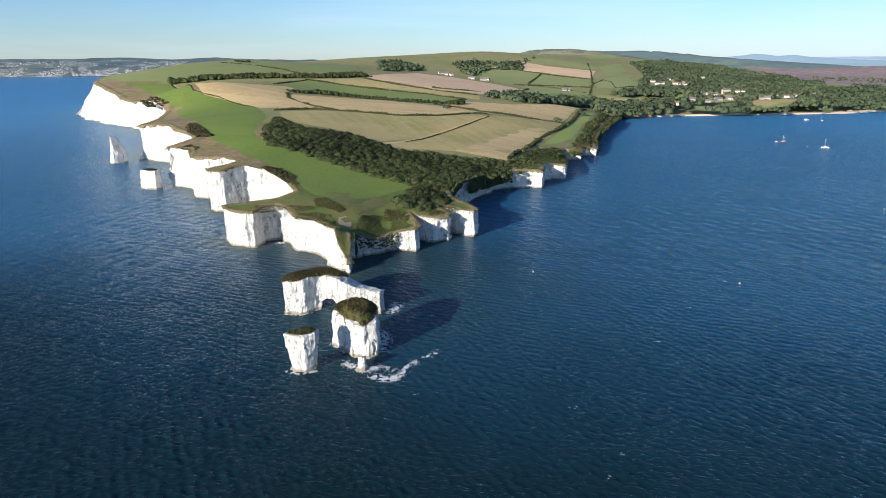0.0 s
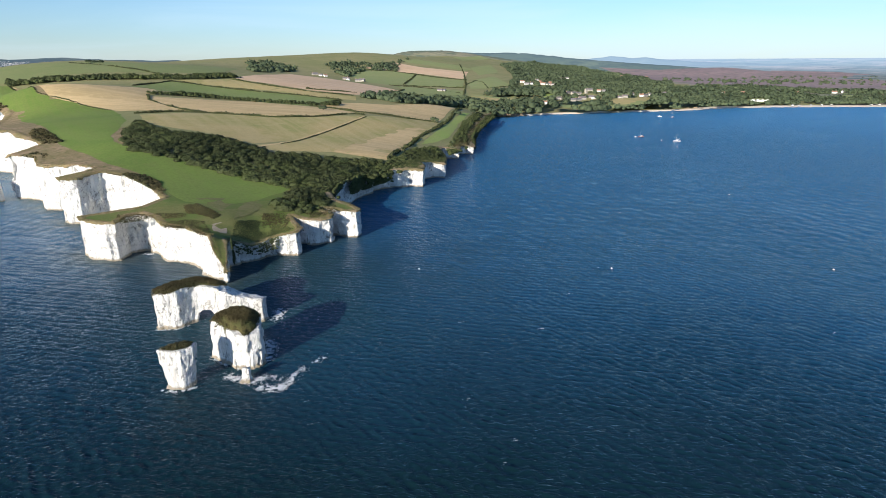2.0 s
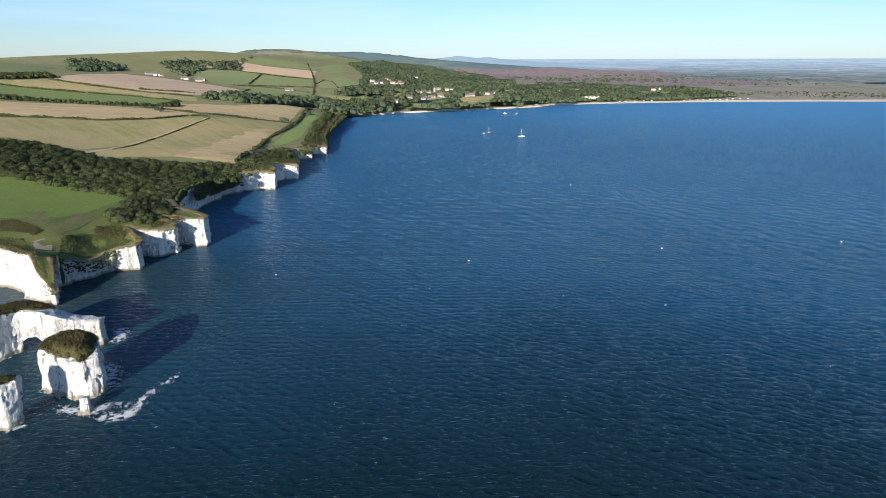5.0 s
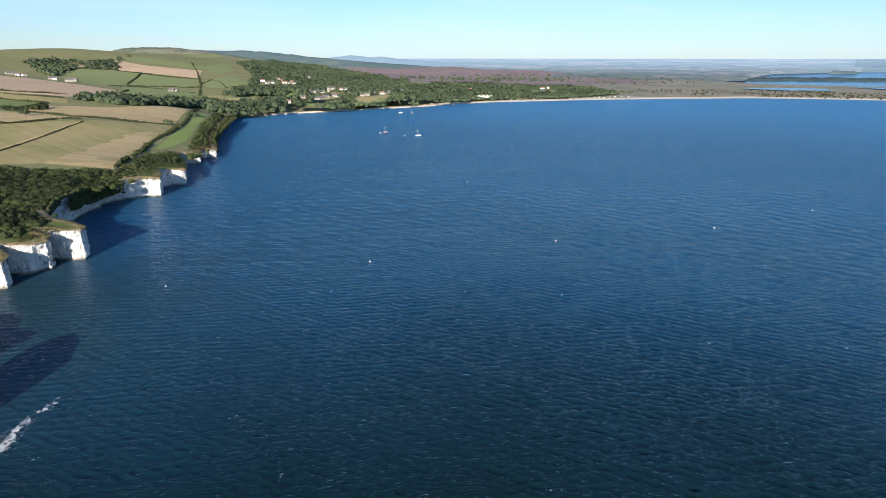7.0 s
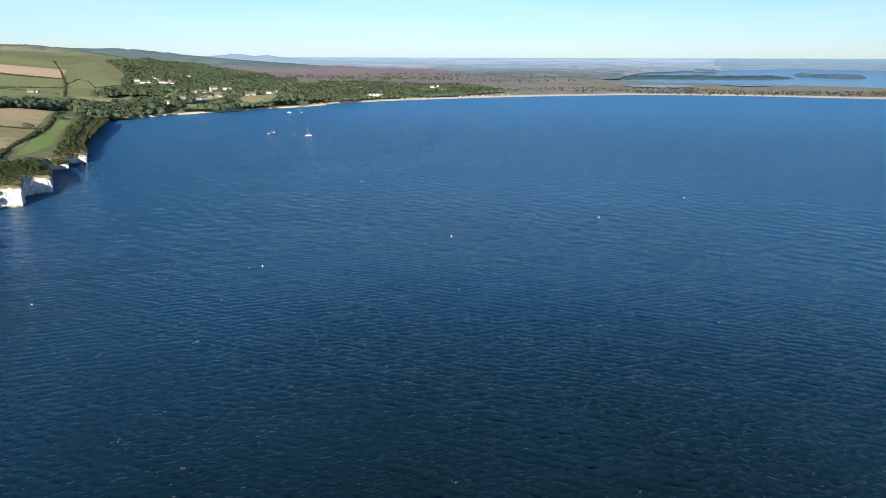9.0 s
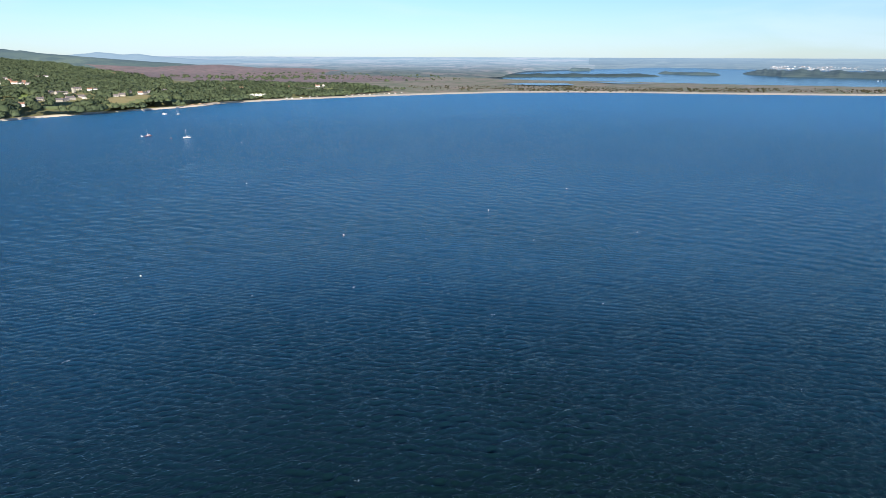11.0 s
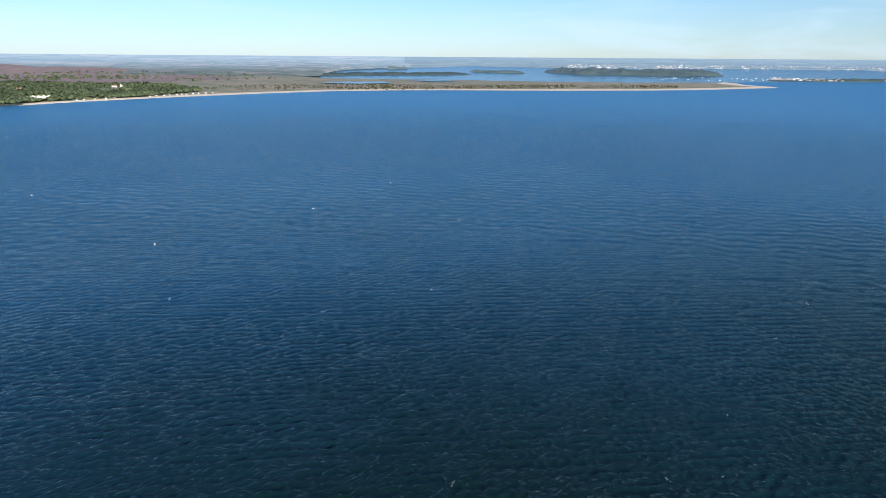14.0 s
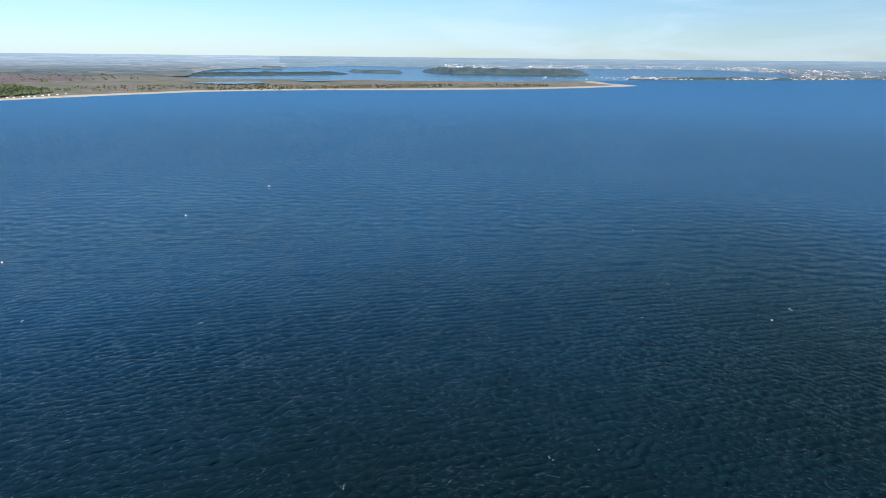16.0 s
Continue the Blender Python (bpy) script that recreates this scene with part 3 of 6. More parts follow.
NORTH_COAST = [(5, 470), (10, 495), (16, 507), (26, 526), (38, 546), (55, 569), (67, 575), (74, 573), (80, 577), (84, 575), (93, 572), (98, 590), (96, 610), (104, 612), (123, 615), (128, 638),
               (133, 660), (136, 690), (139, 722), (144, 739), (164, 733), (169, 754), (174, 768), (190, 766), (196, 800), (206, 850), (239, 955), (281, 1065), (323, 1185), (358, 1262)]
BEACH_COAST = [(433, 1285), (517, 1308), (598, 1314), (713, 1316), (807, 1320), (866, 1333), (884, 1345), (918, 1361), (1081, 1357), (1285, 1309), (1450, 1255), (1618, 1185), (1826, 1075),
               (1968, 925), (2065, 770), (2140, 590), (2235, 390), (2400, 110), (2600, -115), (2760, -250), (2871, -345)]
HARBOUR_SHORE = [(2960, -330), (3120, -240), (3329, -214), (3400, -130), (3130, 260), (3040, 600), (3000, 990), (2950, 1320), (2880, 1540), (3000, 1820)]


def fretted(line, seed):
    """A coastline with buttresses and clefts; finer where the eye comes near."""
    p = resampled(line, lambda q: min(max(np.hypot(*q) / 480, 0.7), 7.0))
    n = outward(p)
    s = np.clip(np.hypot(p[:, 0], p[:, 1]) / 500, 0.6, 2.6)
    amp = s * (0.6 * grain(p / s[:, None], 9.0, seed) + 0.4 * grain(p / s[:, None], 3.4, seed + 1) - 0.5)
    amp[[0, -1]] = 0
    return p + n * amp[:, None]


CLIFF_LINE = np.concatenate([fretted(SOUTH_COAST, 11)[:-1], fretted(POINT_COAST, 12)[:-1], fretted(NORTH_COAST, 13)])
FAR_RIM = [(3300 * math.sin(radians(a)), 3300 * math.cos(radians(a))) for a in np.arange(56, -27, -3)]
LAND_EDGE = np.concatenate([CLIFF_LINE, resampled(BEACH_COAST, 25.0), resampled(HARBOUR_SHORE, 60.0), np.array(FAR_RIM)])


def polar_points(lo, hi):
    a = np.radians(np.arange(-34, 100, 0.55))
    r = 320 * 1.028 ** np.arange(0, 88)
    r = r[r < 3350]
    aa, rr = np.meshgrid(a, r)
    return np.stack([rr * np.sin(aa), rr * np.cos(aa)], -1).reshape(-1, 2)


def shore_height(p):
    """Ground height; it runs out to the water along the beaches."""
    h = land(p[:, 0], p[:, 1])
    low = edge_distance(p, BEACH_COAST + HARBOUR_SHORE, False)
    return np.where(p[:, 0] > 340, np.minimum(h, -1.5 + low * 0.05 + np.maximum(low - 200, 0) * 0.25), h)


_v, _f = sheet(LAND_EDGE, polar_points)
_z = shore_height(_v)
_z = _z + ground_at(_v[:, 0], _v[:, 1]) - land(_v[:, 0], _v[:, 1])
ground = thing("ground", drawn_in(np.c_[_v, _z]), _f, [DOWN, TURF, MARSH, POINT_TURF], True, label="rolling chalk downland of rough olive grass above the sea", category="ground", kind="structure")

_mid = np.array([_v[list(q)].mean(0) for q in _f])
_rim = edge_distance(_mid, CLIFF_LINE[::5], False)
_rough = (_rim < 95 + 25 * grain(_mid, 60.0, 23)) & (_mid[:, 1] > 465) & (_mid[:, 1] < 1650) & (_mid[:, 0] < -40)
ground.data.polygons.foreach_set("material_index", np.where((_mid[:, 0] > 1250) & (_mid[:, 1] < 3000), 2, np.where((_mid[:, 1] < 480) & (_mid[:, 0] < 150), 3, _rough)).astype(np.int32))


def blocks(p, size, seed):
    """Flat-faced joints: each tall cell of rock stands a little proud or back, -1 to 1."""
    q = np.asarray(p, float) / size
    q = q + 0.35 * np.stack([grain(q, 1.3, seed + 7), grain(q, 1.3, seed + 8), grain(q, 1.3, seed + 9)], -1)
    c = np.floor(q * np.array([1, 1, 0.45])).astype(np.int64)
    return hashed(c[..., 0], c[..., 1], c[..., 2], seed)


def cliff_wall(name, line, rows, label, seed, foot=1.2):
    """A chalk face from the turf edge down into the sea, fluted and undercut."""
    n = outward(line)
    top = ground_at(line[:, 0], line[:, 1])
    s = np.clip(np.hypot(line[:, 0], line[:, 1]) / 450, 0.8, 3.0)
    far = np.hypot(line[:, 0], line[:, 1])
    spur = np.exp(-((line[:, 0] + 66) ** 2 + (line[:, 1] - 350) ** 2) / 225) * (n[:, 0] < 0.2)
    lean = 0.02 + 0.55 * np.clip((far - 1250) / 250, 0, 1) + 0.28 * spur
    grid = []
    for v in np.linspace(0, 1, rows):
        z = top * (1 - v) - 2.5 * v
        p3 = np.c_[line, z]
        q = p3 / s[:, None] * np.array([1, 1, 0.45])
        out = lean * (top - z) * (1 + 0.5 * grain(line, 30.0, seed)) - 1.1 * np.minimum(v * 6, 1) * s + np.minimum(v * 6, 1) * s * (0.9 * (1 - 2.2 * np.abs(grain(q, 9.0, seed, 2))) + 0.9 * blocks(p3 / s[:, None], 4.2, seed + 1) + 0.55 * blocks(p3 / s[:, None], 2.0, seed + 2) + 0.3 * grain(p3 / s[:, None], 1.5, seed + 3, 2))
        out += 0.7 * foot * s * np.clip(1 - (z + 0.5) / 2.2, 0, 1) * (0.4 + 0.6 * grain(line, 7.0, seed + 5))
        grid.append(np.c_[line + n * out[:, None], z])
    verts = np.concatenate(grid)
    m = len(line)
    i = np.arange(m - 1)
    f = np.concatenate([np.stack([r * m + i, (r + 1) * m + i, (r + 1) * m + i + 1, r * m + i + 1], -1) for r in range(rows - 1)])
    return thing(name, verts, f, CHALK, False, label=label, category="cliff", kind="structure")


_k = [0] + [int(np.argmin(np.hypot(*(CLIFF_LINE - q).T))) for q in ((-429, 996), (-251, 642), (-169, 518), (-104, 438), (-55, 361), (8, 446), (99, 588))] + [len(CLIFF_LINE) - 1]
CLIFF_NAMES = ["tall white chalk cliff with grey ledges and a stony foot", "sheer white chalk headland with a flat stepped top", "white chalk cliff with dark flint seams and a cleft",
               "sheer chalk buttress beside a deep narrow cove", "white chalk promontory with a shaded cave at its foot", "stepped chalk cliff under dark scrub slopes",
               "shaded chalk bay cliff hung with green scrub", "low white chalk cliff running down to a wooded shore"]
for _a, _b, _t in zip(_k, _k[1:], CLIFF_NAMES):
    cliff_wall("chalk_cliff", CLIFF_LINE[_a:_b + 1], 34, _t, 21)


def turf_fringe(line, seed):
    """Turf that laps over the edge with a ragged hem."""
    n = outward(line)
    d = np.hypot(line[:, 0], line[:, 1])
    s = np.clip(d / 450, 0.8, 2.5) * np.clip(np.hypot(line[:, 0] + 56, line[:, 1] - 340) / 32, 0.22, 1)
    z0 = ground_at(line[:, 0], line[:, 1])
    drop = s * np.clip(0.45 + 1.0 * grain(line, 11.0, seed) + 0.8 * grain(line, 2.6, seed + 1), 0.15, 3.0)
    rows = []
    for back, fall, lift in ((5.0, 0, -0.3), (2.5, 0, 0.35), (0.4, 0, 0.45), (-0.5, 0.35, 0.0), (-0.9, 0.7, 0.0), (-1.0, 1.0, 0.0), (0.6, 1.05, 0.0)):
        o = -back * s + 0.12 * drop * fall
        p = line + n * o[:, None]
        z = (land(p[:, 0], p[:, 1]) if back > 1 else z0) + lift * s - drop * fall
        rows.append(np.c_[p, z + 0.25 * s * grain(p, 1.6, seed + 2)])
    m = len(line)
    i = np.arange(m - 1)
    f = np.concatenate([np.stack([r * m + i, (r + 1) * m + i, (r + 1) * m + i + 1, r * m + i + 1], -1) for r in range(len(rows) - 1)])
    return thing("turf_edge", np.concatenate(rows), f, TURF, True, label="ragged olive-brown turf lapping over a cliff edge", category="turf", kind="structure")


for _a, _b in zip(_k, _k[1:]):
    turf_fringe(CLIFF_LINE[_a:_b + 1], 31)


def edge_tufts(line, seed):
    """Tussocks along the brow."""
    d = np.hypot(line[:, 0], line[:, 1])
    line = line[d < 700]
    n = outward(line)
    rs = np.random.RandomState(seed)
    k = rs.randint(0, len(line), len(line) * 5)
    o = rs.uniform(-3.2, 1.0, len(k))
    p = line[k] + n[k] * o[:, None]
    c = np.c_[p, land(line[k, 0], line[k, 1]) + 0.25 - np.clip(o, 0, 2) * rs.uniform(0.3, 2.6, len(k))]
    s = Soup()
    leafy(s, c, rs.uniform(0.2, 0.55, len(c)), 8, 0.46, seed, 0.75)
    s.thing("grass_tussocks", TUSSOCK, label="ragged olive and straw tussocks along a cliff brow", category="grass", kind="stuff")


edge_tufts(CLIFF_LINE, 35)

# ---- sea ----
def wave_train(seed):
    """Wind waves and a low swell: travel direction, length, height and phase of each."""
    rs = np.random.RandomState(seed)
    length = np.concatenate([1.8 * (4.6 / 1.8) ** rs.rand(84), rs.uniform(6, 15, 16)])
    turn = np.radians(np.where(length < 6, rs.normal(55, 50, 100), rs.normal(75, 30, 100)))
    height = np.where(length < 6, 0.0040, 0.0013) * length * rs.uniform(0.6, 1.4, 100)
    return turn, length, height, rs.uniform(0, 2 * np.pi, 100)


def rolled(p, gap):
    """Points of still water lifted and drawn into sharper crests; waves shorter than the mesh can hold are left out."""
    out = np.c_[p, np.zeros(len(p))]
    still = np.clip(1.25 - 0.25 * grain(p, 90.0, 17), 0.7, 1.5)
    for t, l, h, o in zip(*wave_train(14)):
        held = np.clip(l / gap / 2.2 - 1, 0, 1) * still * h
        u = np.array([math.sin(t), math.cos(t)])
        ph = p @ u * (2 * np.pi / l) + o
        out[:, 2] += held * np.cos(ph)
        out[:, :2] -= (held * np.sin(ph))[:, None] * u * 0.9
    return out


def sea_part(name, r, lo, hi, step, live, label):
    a = np.radians(np.arange(lo, hi + step / 2, step))
    p = np.stack([r[:, None] * np.sin(a) + EYE[0], r[:, None] * np.cos(a) + EYE[1]], -1).reshape(-1, 2)
    m, i = len(a), np.arange(len(a) - 1)
    f = (np.arange(len(r) - 1)[:, None, None] * m + np.stack([i + 1, m + i + 1, m + i, i], -1)[None]).reshape(-1, 4)
    v = rolled(p, np.maximum(np.repeat(np.gradient(r), m), np.repeat(r, m) * radians(step))) if live else np.c_[p, np.zeros(len(p))]
    if live:
        # none under the land
        mid = p[f].mean(1)
        dry = np.flatnonzero((np.hypot(mid[:, 0], mid[:, 1]) > 400) & (mid[:, 1] > 0.45 * mid[:, 0]))
        coast = LAND_EDGE[::5]
        dry = dry[inside(mid[dry], coast)]
        near = np.min([np.hypot(*(mid[dry] - q).T) for q in coast[:-40]], 0)
        f = np.delete(f, dry[near > 25 + 0.02 * mid[dry][:, 1]], 0)
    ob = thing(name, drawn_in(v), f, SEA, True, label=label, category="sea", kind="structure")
    # milky water plus painted chalk reflection close under the southern cliffs, thinner along the bay
    milk_shine = np.zeros(len(p))
    close = np.flatnonzero((p[:, 0] > -960) & (p[:, 0] < 260) & (p[:, 1] > 270) & (p[:, 1] < 1700)) if live else np.zeros(0, int)
    for k in range(0, len(close), 20000):
        q = p[close[k:k + 20000]]
        south, bay = edge_distance(q, SOUTH_COAST + POINT_COAST[:14], False), edge_distance(q, POINT_COAST[14:] + NORTH_COAST, False)
        milk_shine[close[k:k + 20000]] = np.maximum(0.95 * np.exp(-south / (9 + q[:, 1] * 0.022)), 0.35 * np.exp(-bay / 7))
    ob.data.attributes.new("shoal", "FLOAT", "POINT").data.foreach_set("value", milk_shine.astype(np.float32))
    return ob


_r = [128.0]
while _r[-1] < 2000:
    _r.append(_r[-1] + max(0.64, 0.64 * (_r[-1] / 270) ** 1.7))
_near = np.array(_r)
_wide = np.concatenate([[0.5, 40.0, 80.0], 128 * 1.09 ** np.arange(0, 90)])
_far = np.concatenate([_near[-1:], _near[-1] * 1.09 ** np.arange(1, 60)])
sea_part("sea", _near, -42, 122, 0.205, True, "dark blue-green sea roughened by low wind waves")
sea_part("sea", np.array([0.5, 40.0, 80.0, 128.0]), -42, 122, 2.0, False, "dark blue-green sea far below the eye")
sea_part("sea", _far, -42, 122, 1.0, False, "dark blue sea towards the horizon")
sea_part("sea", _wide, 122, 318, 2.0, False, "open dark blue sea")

# ---- fields, woods and hedges in the plan ----
SWARD = [(-22, 488), (-50, 520), (-80, 541), (-106, 558), (-134, 577), (-160, 587), (-180, 610), (-190, 638), (-201, 714), (-210, 763), (-240, 856), (-268, 922), (-350, 1012), (-403, 1048), (-551, 1316), (-688, 1400), (-600, 1295), (-541, 1204), (-446, 1025), (-414, 994), (-400, 960), (-356, 874), (-273, 718), (-249, 664), (-221, 609), (-187, 564), (-163, 528), (-136, 507), (-115, 477), (-101, 449), (-88, 430), (-78, 426), (-65, 425), (-55, 432), (-44, 443), (-29, 466)]
HILL = [(-571, 1353), (-702, 1426), (-928, 1776), (-729, 1646), (-609, 1678), (-510, 1709), (-383, 1757), (-283, 1856), (-204, 1838), (-210, 1537), (-326, 1489), (-441, 1466), (-520, 1425), (-560, 1380)]
TAN_LEFT = [(-542, 1306), (-399, 1088), (-341, 1126), (-277, 1205), (-261, 1142), (-256, 1063), (-240, 1028), (-193, 966), (-158, 913), (-258, 913), (-315, 977), (-382, 1034)]
TAN_MID = [(-255, 1060), (-191, 1078), (-96, 1076), (-38, 1037), (16, 1001), (56, 925), (-17, 862), (-62, 852), (-117, 868), (-182, 930), (-228, 990)]
GREEN_STRIP = [(-320, 1215), (-275, 1335), (-179, 1267), (-87, 1215), (-22, 1180), (29, 1143), (42, 1113), (-15, 1026), (-76, 1063), (-138, 1111), (-209, 1183), (-266, 1161)]
OLIVE_STRIP = [(-271, 1356), (-172, 1400), (-92, 1299), (-1, 1236), (72, 1201), (66, 1131), (29, 1152), (-89, 1242), (-206, 1299)]
PINK = [(-173, 1428), (-129, 1626), (-66, 1844), (30, 1798), (102, 1696), (142, 1640), (200, 1532), (138, 1327), (75, 1237), (-1, 1254), (-70, 1308), (-148, 1398)]
TAN_FAR = [(33, 1091), (123, 1087), (277, 1234), (178, 946), (122, 925), (73, 943), (19, 1008), (-2, 1032)]
STUBBLE_WEST = [(-214, 841), (-170, 869), (-107, 855), (-46, 840), (14, 866), (64, 894), (12, 772), (-26, 686), (-64, 644), (-111, 683), (-152, 707), (-184, 733)]
STUBBLE_EAST = [(65, 889), (150, 945), (195, 960), (121, 755), (62, 600), (10, 624), (-46, 616), (-62, 638), (-24, 678), (14, 769)]
COAST_GREEN = [(252, 1099), (273, 1121), (219, 980), (185, 865), (161, 800), (129, 750), (118, 741), (142, 801), (183, 920), (234, 1059)]
VALLEY_A = [(101, 1966), (162, 2155), (258, 2164), (322, 2105), (274, 1923), (238, 1768), (192, 1701), (145, 1751)]
VALLEY_B = [(323, 2091), (389, 2031), (454, 1957), (398, 1738), (320, 1754), (245, 1755), (259, 1865)]
VALLEY_TAN = [(160, 2213), (216, 2316), (286, 2371), (374, 2295), (534, 2244), (462, 1993), (398, 2080), (330, 2134), (230, 2179)]
VALLEY_C = [(323, 2448), (386, 2519), (530, 2447), (581, 2345), (526, 2273), (434, 2342), (339, 2385)]
VALLEY_D = [(197, 1686), (318, 1677), (383, 1648), (341, 1497), (256, 1478), (150, 1383), (212, 1583)]
VALLEY_E = [(501, 2000), (598, 2136), (562, 1815), (480, 1723), (412, 1708), (442, 1870)]
VALLEY_F = [(574, 2393), (716, 2622), (672, 2323), (548, 2147)]
VALLEY_G = [(379, 1554), (468, 1478), (444, 1424), (373, 1480)]
VALLEY_H = [(665, 3112), (851, 3299), (865, 3156), (631, 2758)]
MEADOW_A = [(549, 1514), (585, 1534), (541, 1430), (527, 1444)]
MEADOW_B = [(630, 1337), (688, 1381), (804, 1438), (771, 1359), (669, 1315), (622, 1293)]
MEADOW_C = [(527, 1368), (586, 1348), (580, 1303), (525, 1312)]
MEADOW_D = [(1103, 1502), (1195, 1534), (1112, 1418), (1024, 1378)]
MEADOW_E = [(1332, 1546), (1494, 1552), (1360, 1423), (1289, 1458)]
VALLEY_OLIVE = [(235, 1501), (283, 1566), (336, 1544), (361, 1509), (343, 1452), (287, 1407), (205, 1320)]
VALLEY_DRY = [(368, 1524), (424, 1510), (468, 1463), (448, 1427), (349, 1434)]
MEADOW_F = [(580, 1581), (604, 1576), (561, 1477), (547, 1504)]
MEADOW_G = [(694, 1460), (748, 1473), (840, 1506), (784, 1391), (684, 1349), (654, 1359)]
HEATH = [(1651, 3602), (2034, 3593), (3046, 4436), (2755, 3468), (2798, 3117), (2506, 2171), (2343, 1780), (1881, 1767), (1514, 1838), (1288, 1946), (1324, 2340), (1551, 3104)]
HEATH_B = [(2919, 3744), (3217, 3547), (2962, 2737), (2411, 1921), (2104, 1810), (1922, 2044), (1751, 2255)]
DUNE_GRASS = [(1759, 1477), (2200, 1177), (2350, 775), (2571, 405), (2772, 30), (2576, 27), (2082, 686), (1842, 1070), (1633, 1280)]
WOOD = [(-197, 755), (-186, 683), (-173, 602), (-155, 571), (-120, 550), (-87, 527), (-56, 502), (-18, 471), (-31, 432), (-31, 417), (-9, 405), (5, 414), (7, 462), (22, 505), (59, 553), (94, 581), (127, 646), (148, 721), (103, 682), (63, 594), (25, 594), (-12, 603), (-44, 602), (-72, 630), (-105, 656), (-154, 676)]
COAST_WOOD = [(264, 1078), (292, 1150), (326, 1149), (275, 1020), (234, 915), (195, 801), (180, 751), (155, 704), (113, 631), (88, 594), (75, 584), (67, 590), (101, 672), (156, 762), (187, 853), (225, 984)]
HILL_WOOD = [(41, 2230), (109, 2371), (201, 2398), (245, 2317), (345, 2478), (294, 2295), (209, 1894), (186, 1772), (131, 1833), (87, 1956), (59, 2049)]
FOOT_WOOD = [(-212, 2200), (-160, 2268), (-86, 2152), (-50, 2037), (-96, 1884), (-162, 1751)]
STUDLAND = [(70, 1175), (111, 1268), (206, 1366), (320, 1434), (519, 1704), (693, 2201), (794, 2738), (1116, 3252), (1475, 3525), (1442, 2887), (1238, 2189), (1254, 1895), (1469, 1783), (1616, 1650), (1628, 1360), (1304, 1330), (1092, 1372), (888, 1317), (780, 1275), (578, 1270), (424, 1256), (347, 1223), (287, 1272), (169, 1129), (104, 1125)]
BELT_LONG = [(-560, 1331), (-516, 1350), (-410, 1359), (-325, 1374), (-238, 1398), (-175, 1456)]
BELT_MID = [(-258, 1090), (-217, 1116), (-158, 1110), (-97, 1086), (-39, 1056), (35, 1045)]
HEDGE_A = [(-226, 865), (-175, 890), (-124, 865), (-61, 840), (-1, 861), (51, 905), (64, 900)]
HEDGE_B = [(-11, 1031), (19, 999), (54, 942), (72, 933), (122, 925), (175, 938)]
HEDGE_C = [(274, 1214), (209, 1005), (164, 879), (124, 786), (93, 692), (64, 605)]
HEDGE_D = [(-256, 1066), (-244, 1021), (-212, 975), (-182, 930), (-141, 878)]
HEDGE_E = [(-320, 1235), (-275, 1335), (-179, 1267), (-87, 1215), (-22, 1180), (43, 1122)]
HEDGE_F = [(-172, 1400), (-92, 1299), (-1, 1236), (73, 1213)]
HEDGE_G = [(-18, 1077), (8, 1062), (22, 1091), (37, 1121)]
HEDGE_H = [(212, 1567), (163, 1418), (134, 1330)]
HEDGE_I = [(325, 2106), (271, 1905), (238, 1768)]
HEDGE_J = [(157, 2176), (258, 2164), (325, 2106), (389, 2031), (463, 1976)]
HEDGE_K = [(-17, 1281), (29, 1273), (78, 1282)]
HEDGE_L = [(192, 1701), (317, 1737), (401, 1723)]
HEDGE_M = [(-558, 1658), (-477, 1614), (-370, 1517), (-318, 1457)]
HEDGE_N = [(-551, 1316), (-404, 1050), (-350, 1012), (-270, 923)]
TRACK = [(63, 883), (12, 768), (-25, 682), (-63, 618)]
SCRUB_SPUR = [(-89, 421), (-80, 424), (-70, 410), (-62, 394), (-66, 388), (-75, 397), (-83, 400)]
SCRUB_COVE = [(-145, 500), (-131, 504), (-117, 485), (-108, 460), (-111, 453), (-125, 476), (-138, 490)]
SCRUB_WEST = [(-290, 716), (-284, 731), (-256, 685), (-232, 636), (-246, 636), (-266, 667)]
SCRUB_FAR = [(-497, 1061), (-484, 1075), (-437, 1023), (-432, 1012), (-467, 1013)]
SHADE_SCRUB = [(-55, 364), (-53, 388), (-44, 397), (-32, 398), (-24, 391), (-19, 383), (-30, 379), (-40, 373), (-47, 369)]
SCRUB_NECK = [(-39, 407), (-27, 412), (-20, 403), (-24, 390), (-29, 388), (-38, 395)]
SCRUB_KNOLL = [(-13, 412), (-4, 421), (8, 427), (10, 412), (0, 404), (-8, 400)]
SCRUB_HEAD = [(-250, 593), (-240, 603), (-224, 584), (-224, 572), (-238, 578)]
SCRUB_LEDGE = [(-125, 405), (-97, 403), (-83, 402), (-82, 393), (-97, 391), (-117, 385)]
SCRUB_EDGE = [(-95, 383), (-81, 389), (-70, 384), (-63, 363), (-67, 351), (-76, 370), (-90, 371)]
TAN_CORNER = [(161, 886), (101, 707), (62, 600), (4, 627), (58, 740), (111, 842)]
DRY_GRASS = [(-87, 443), (-72, 448), (-57, 447), (-59, 425), (-63, 404), (-70, 414), (-77, 430)]
DRY_WEST = [(-216, 599), (-168, 528), (-140, 503), (-146, 496), (-166, 509), (-197, 558)]
HOUSES_WHITE = [(626, 1912), (635, 1848), (725, 2058), (672, 1852), (679, 1834), (690, 1817), (613, 1829), (878, 2231), (917, 2273), (756, 1641), (770, 1641), (662, 1463), (504, 1372), (863, 1558), (817, 1519), (1474, 1612), (1513, 1625), (810, 1554), (1126, 1627), (29, 1880), (88, 1793), (16, 1887)]
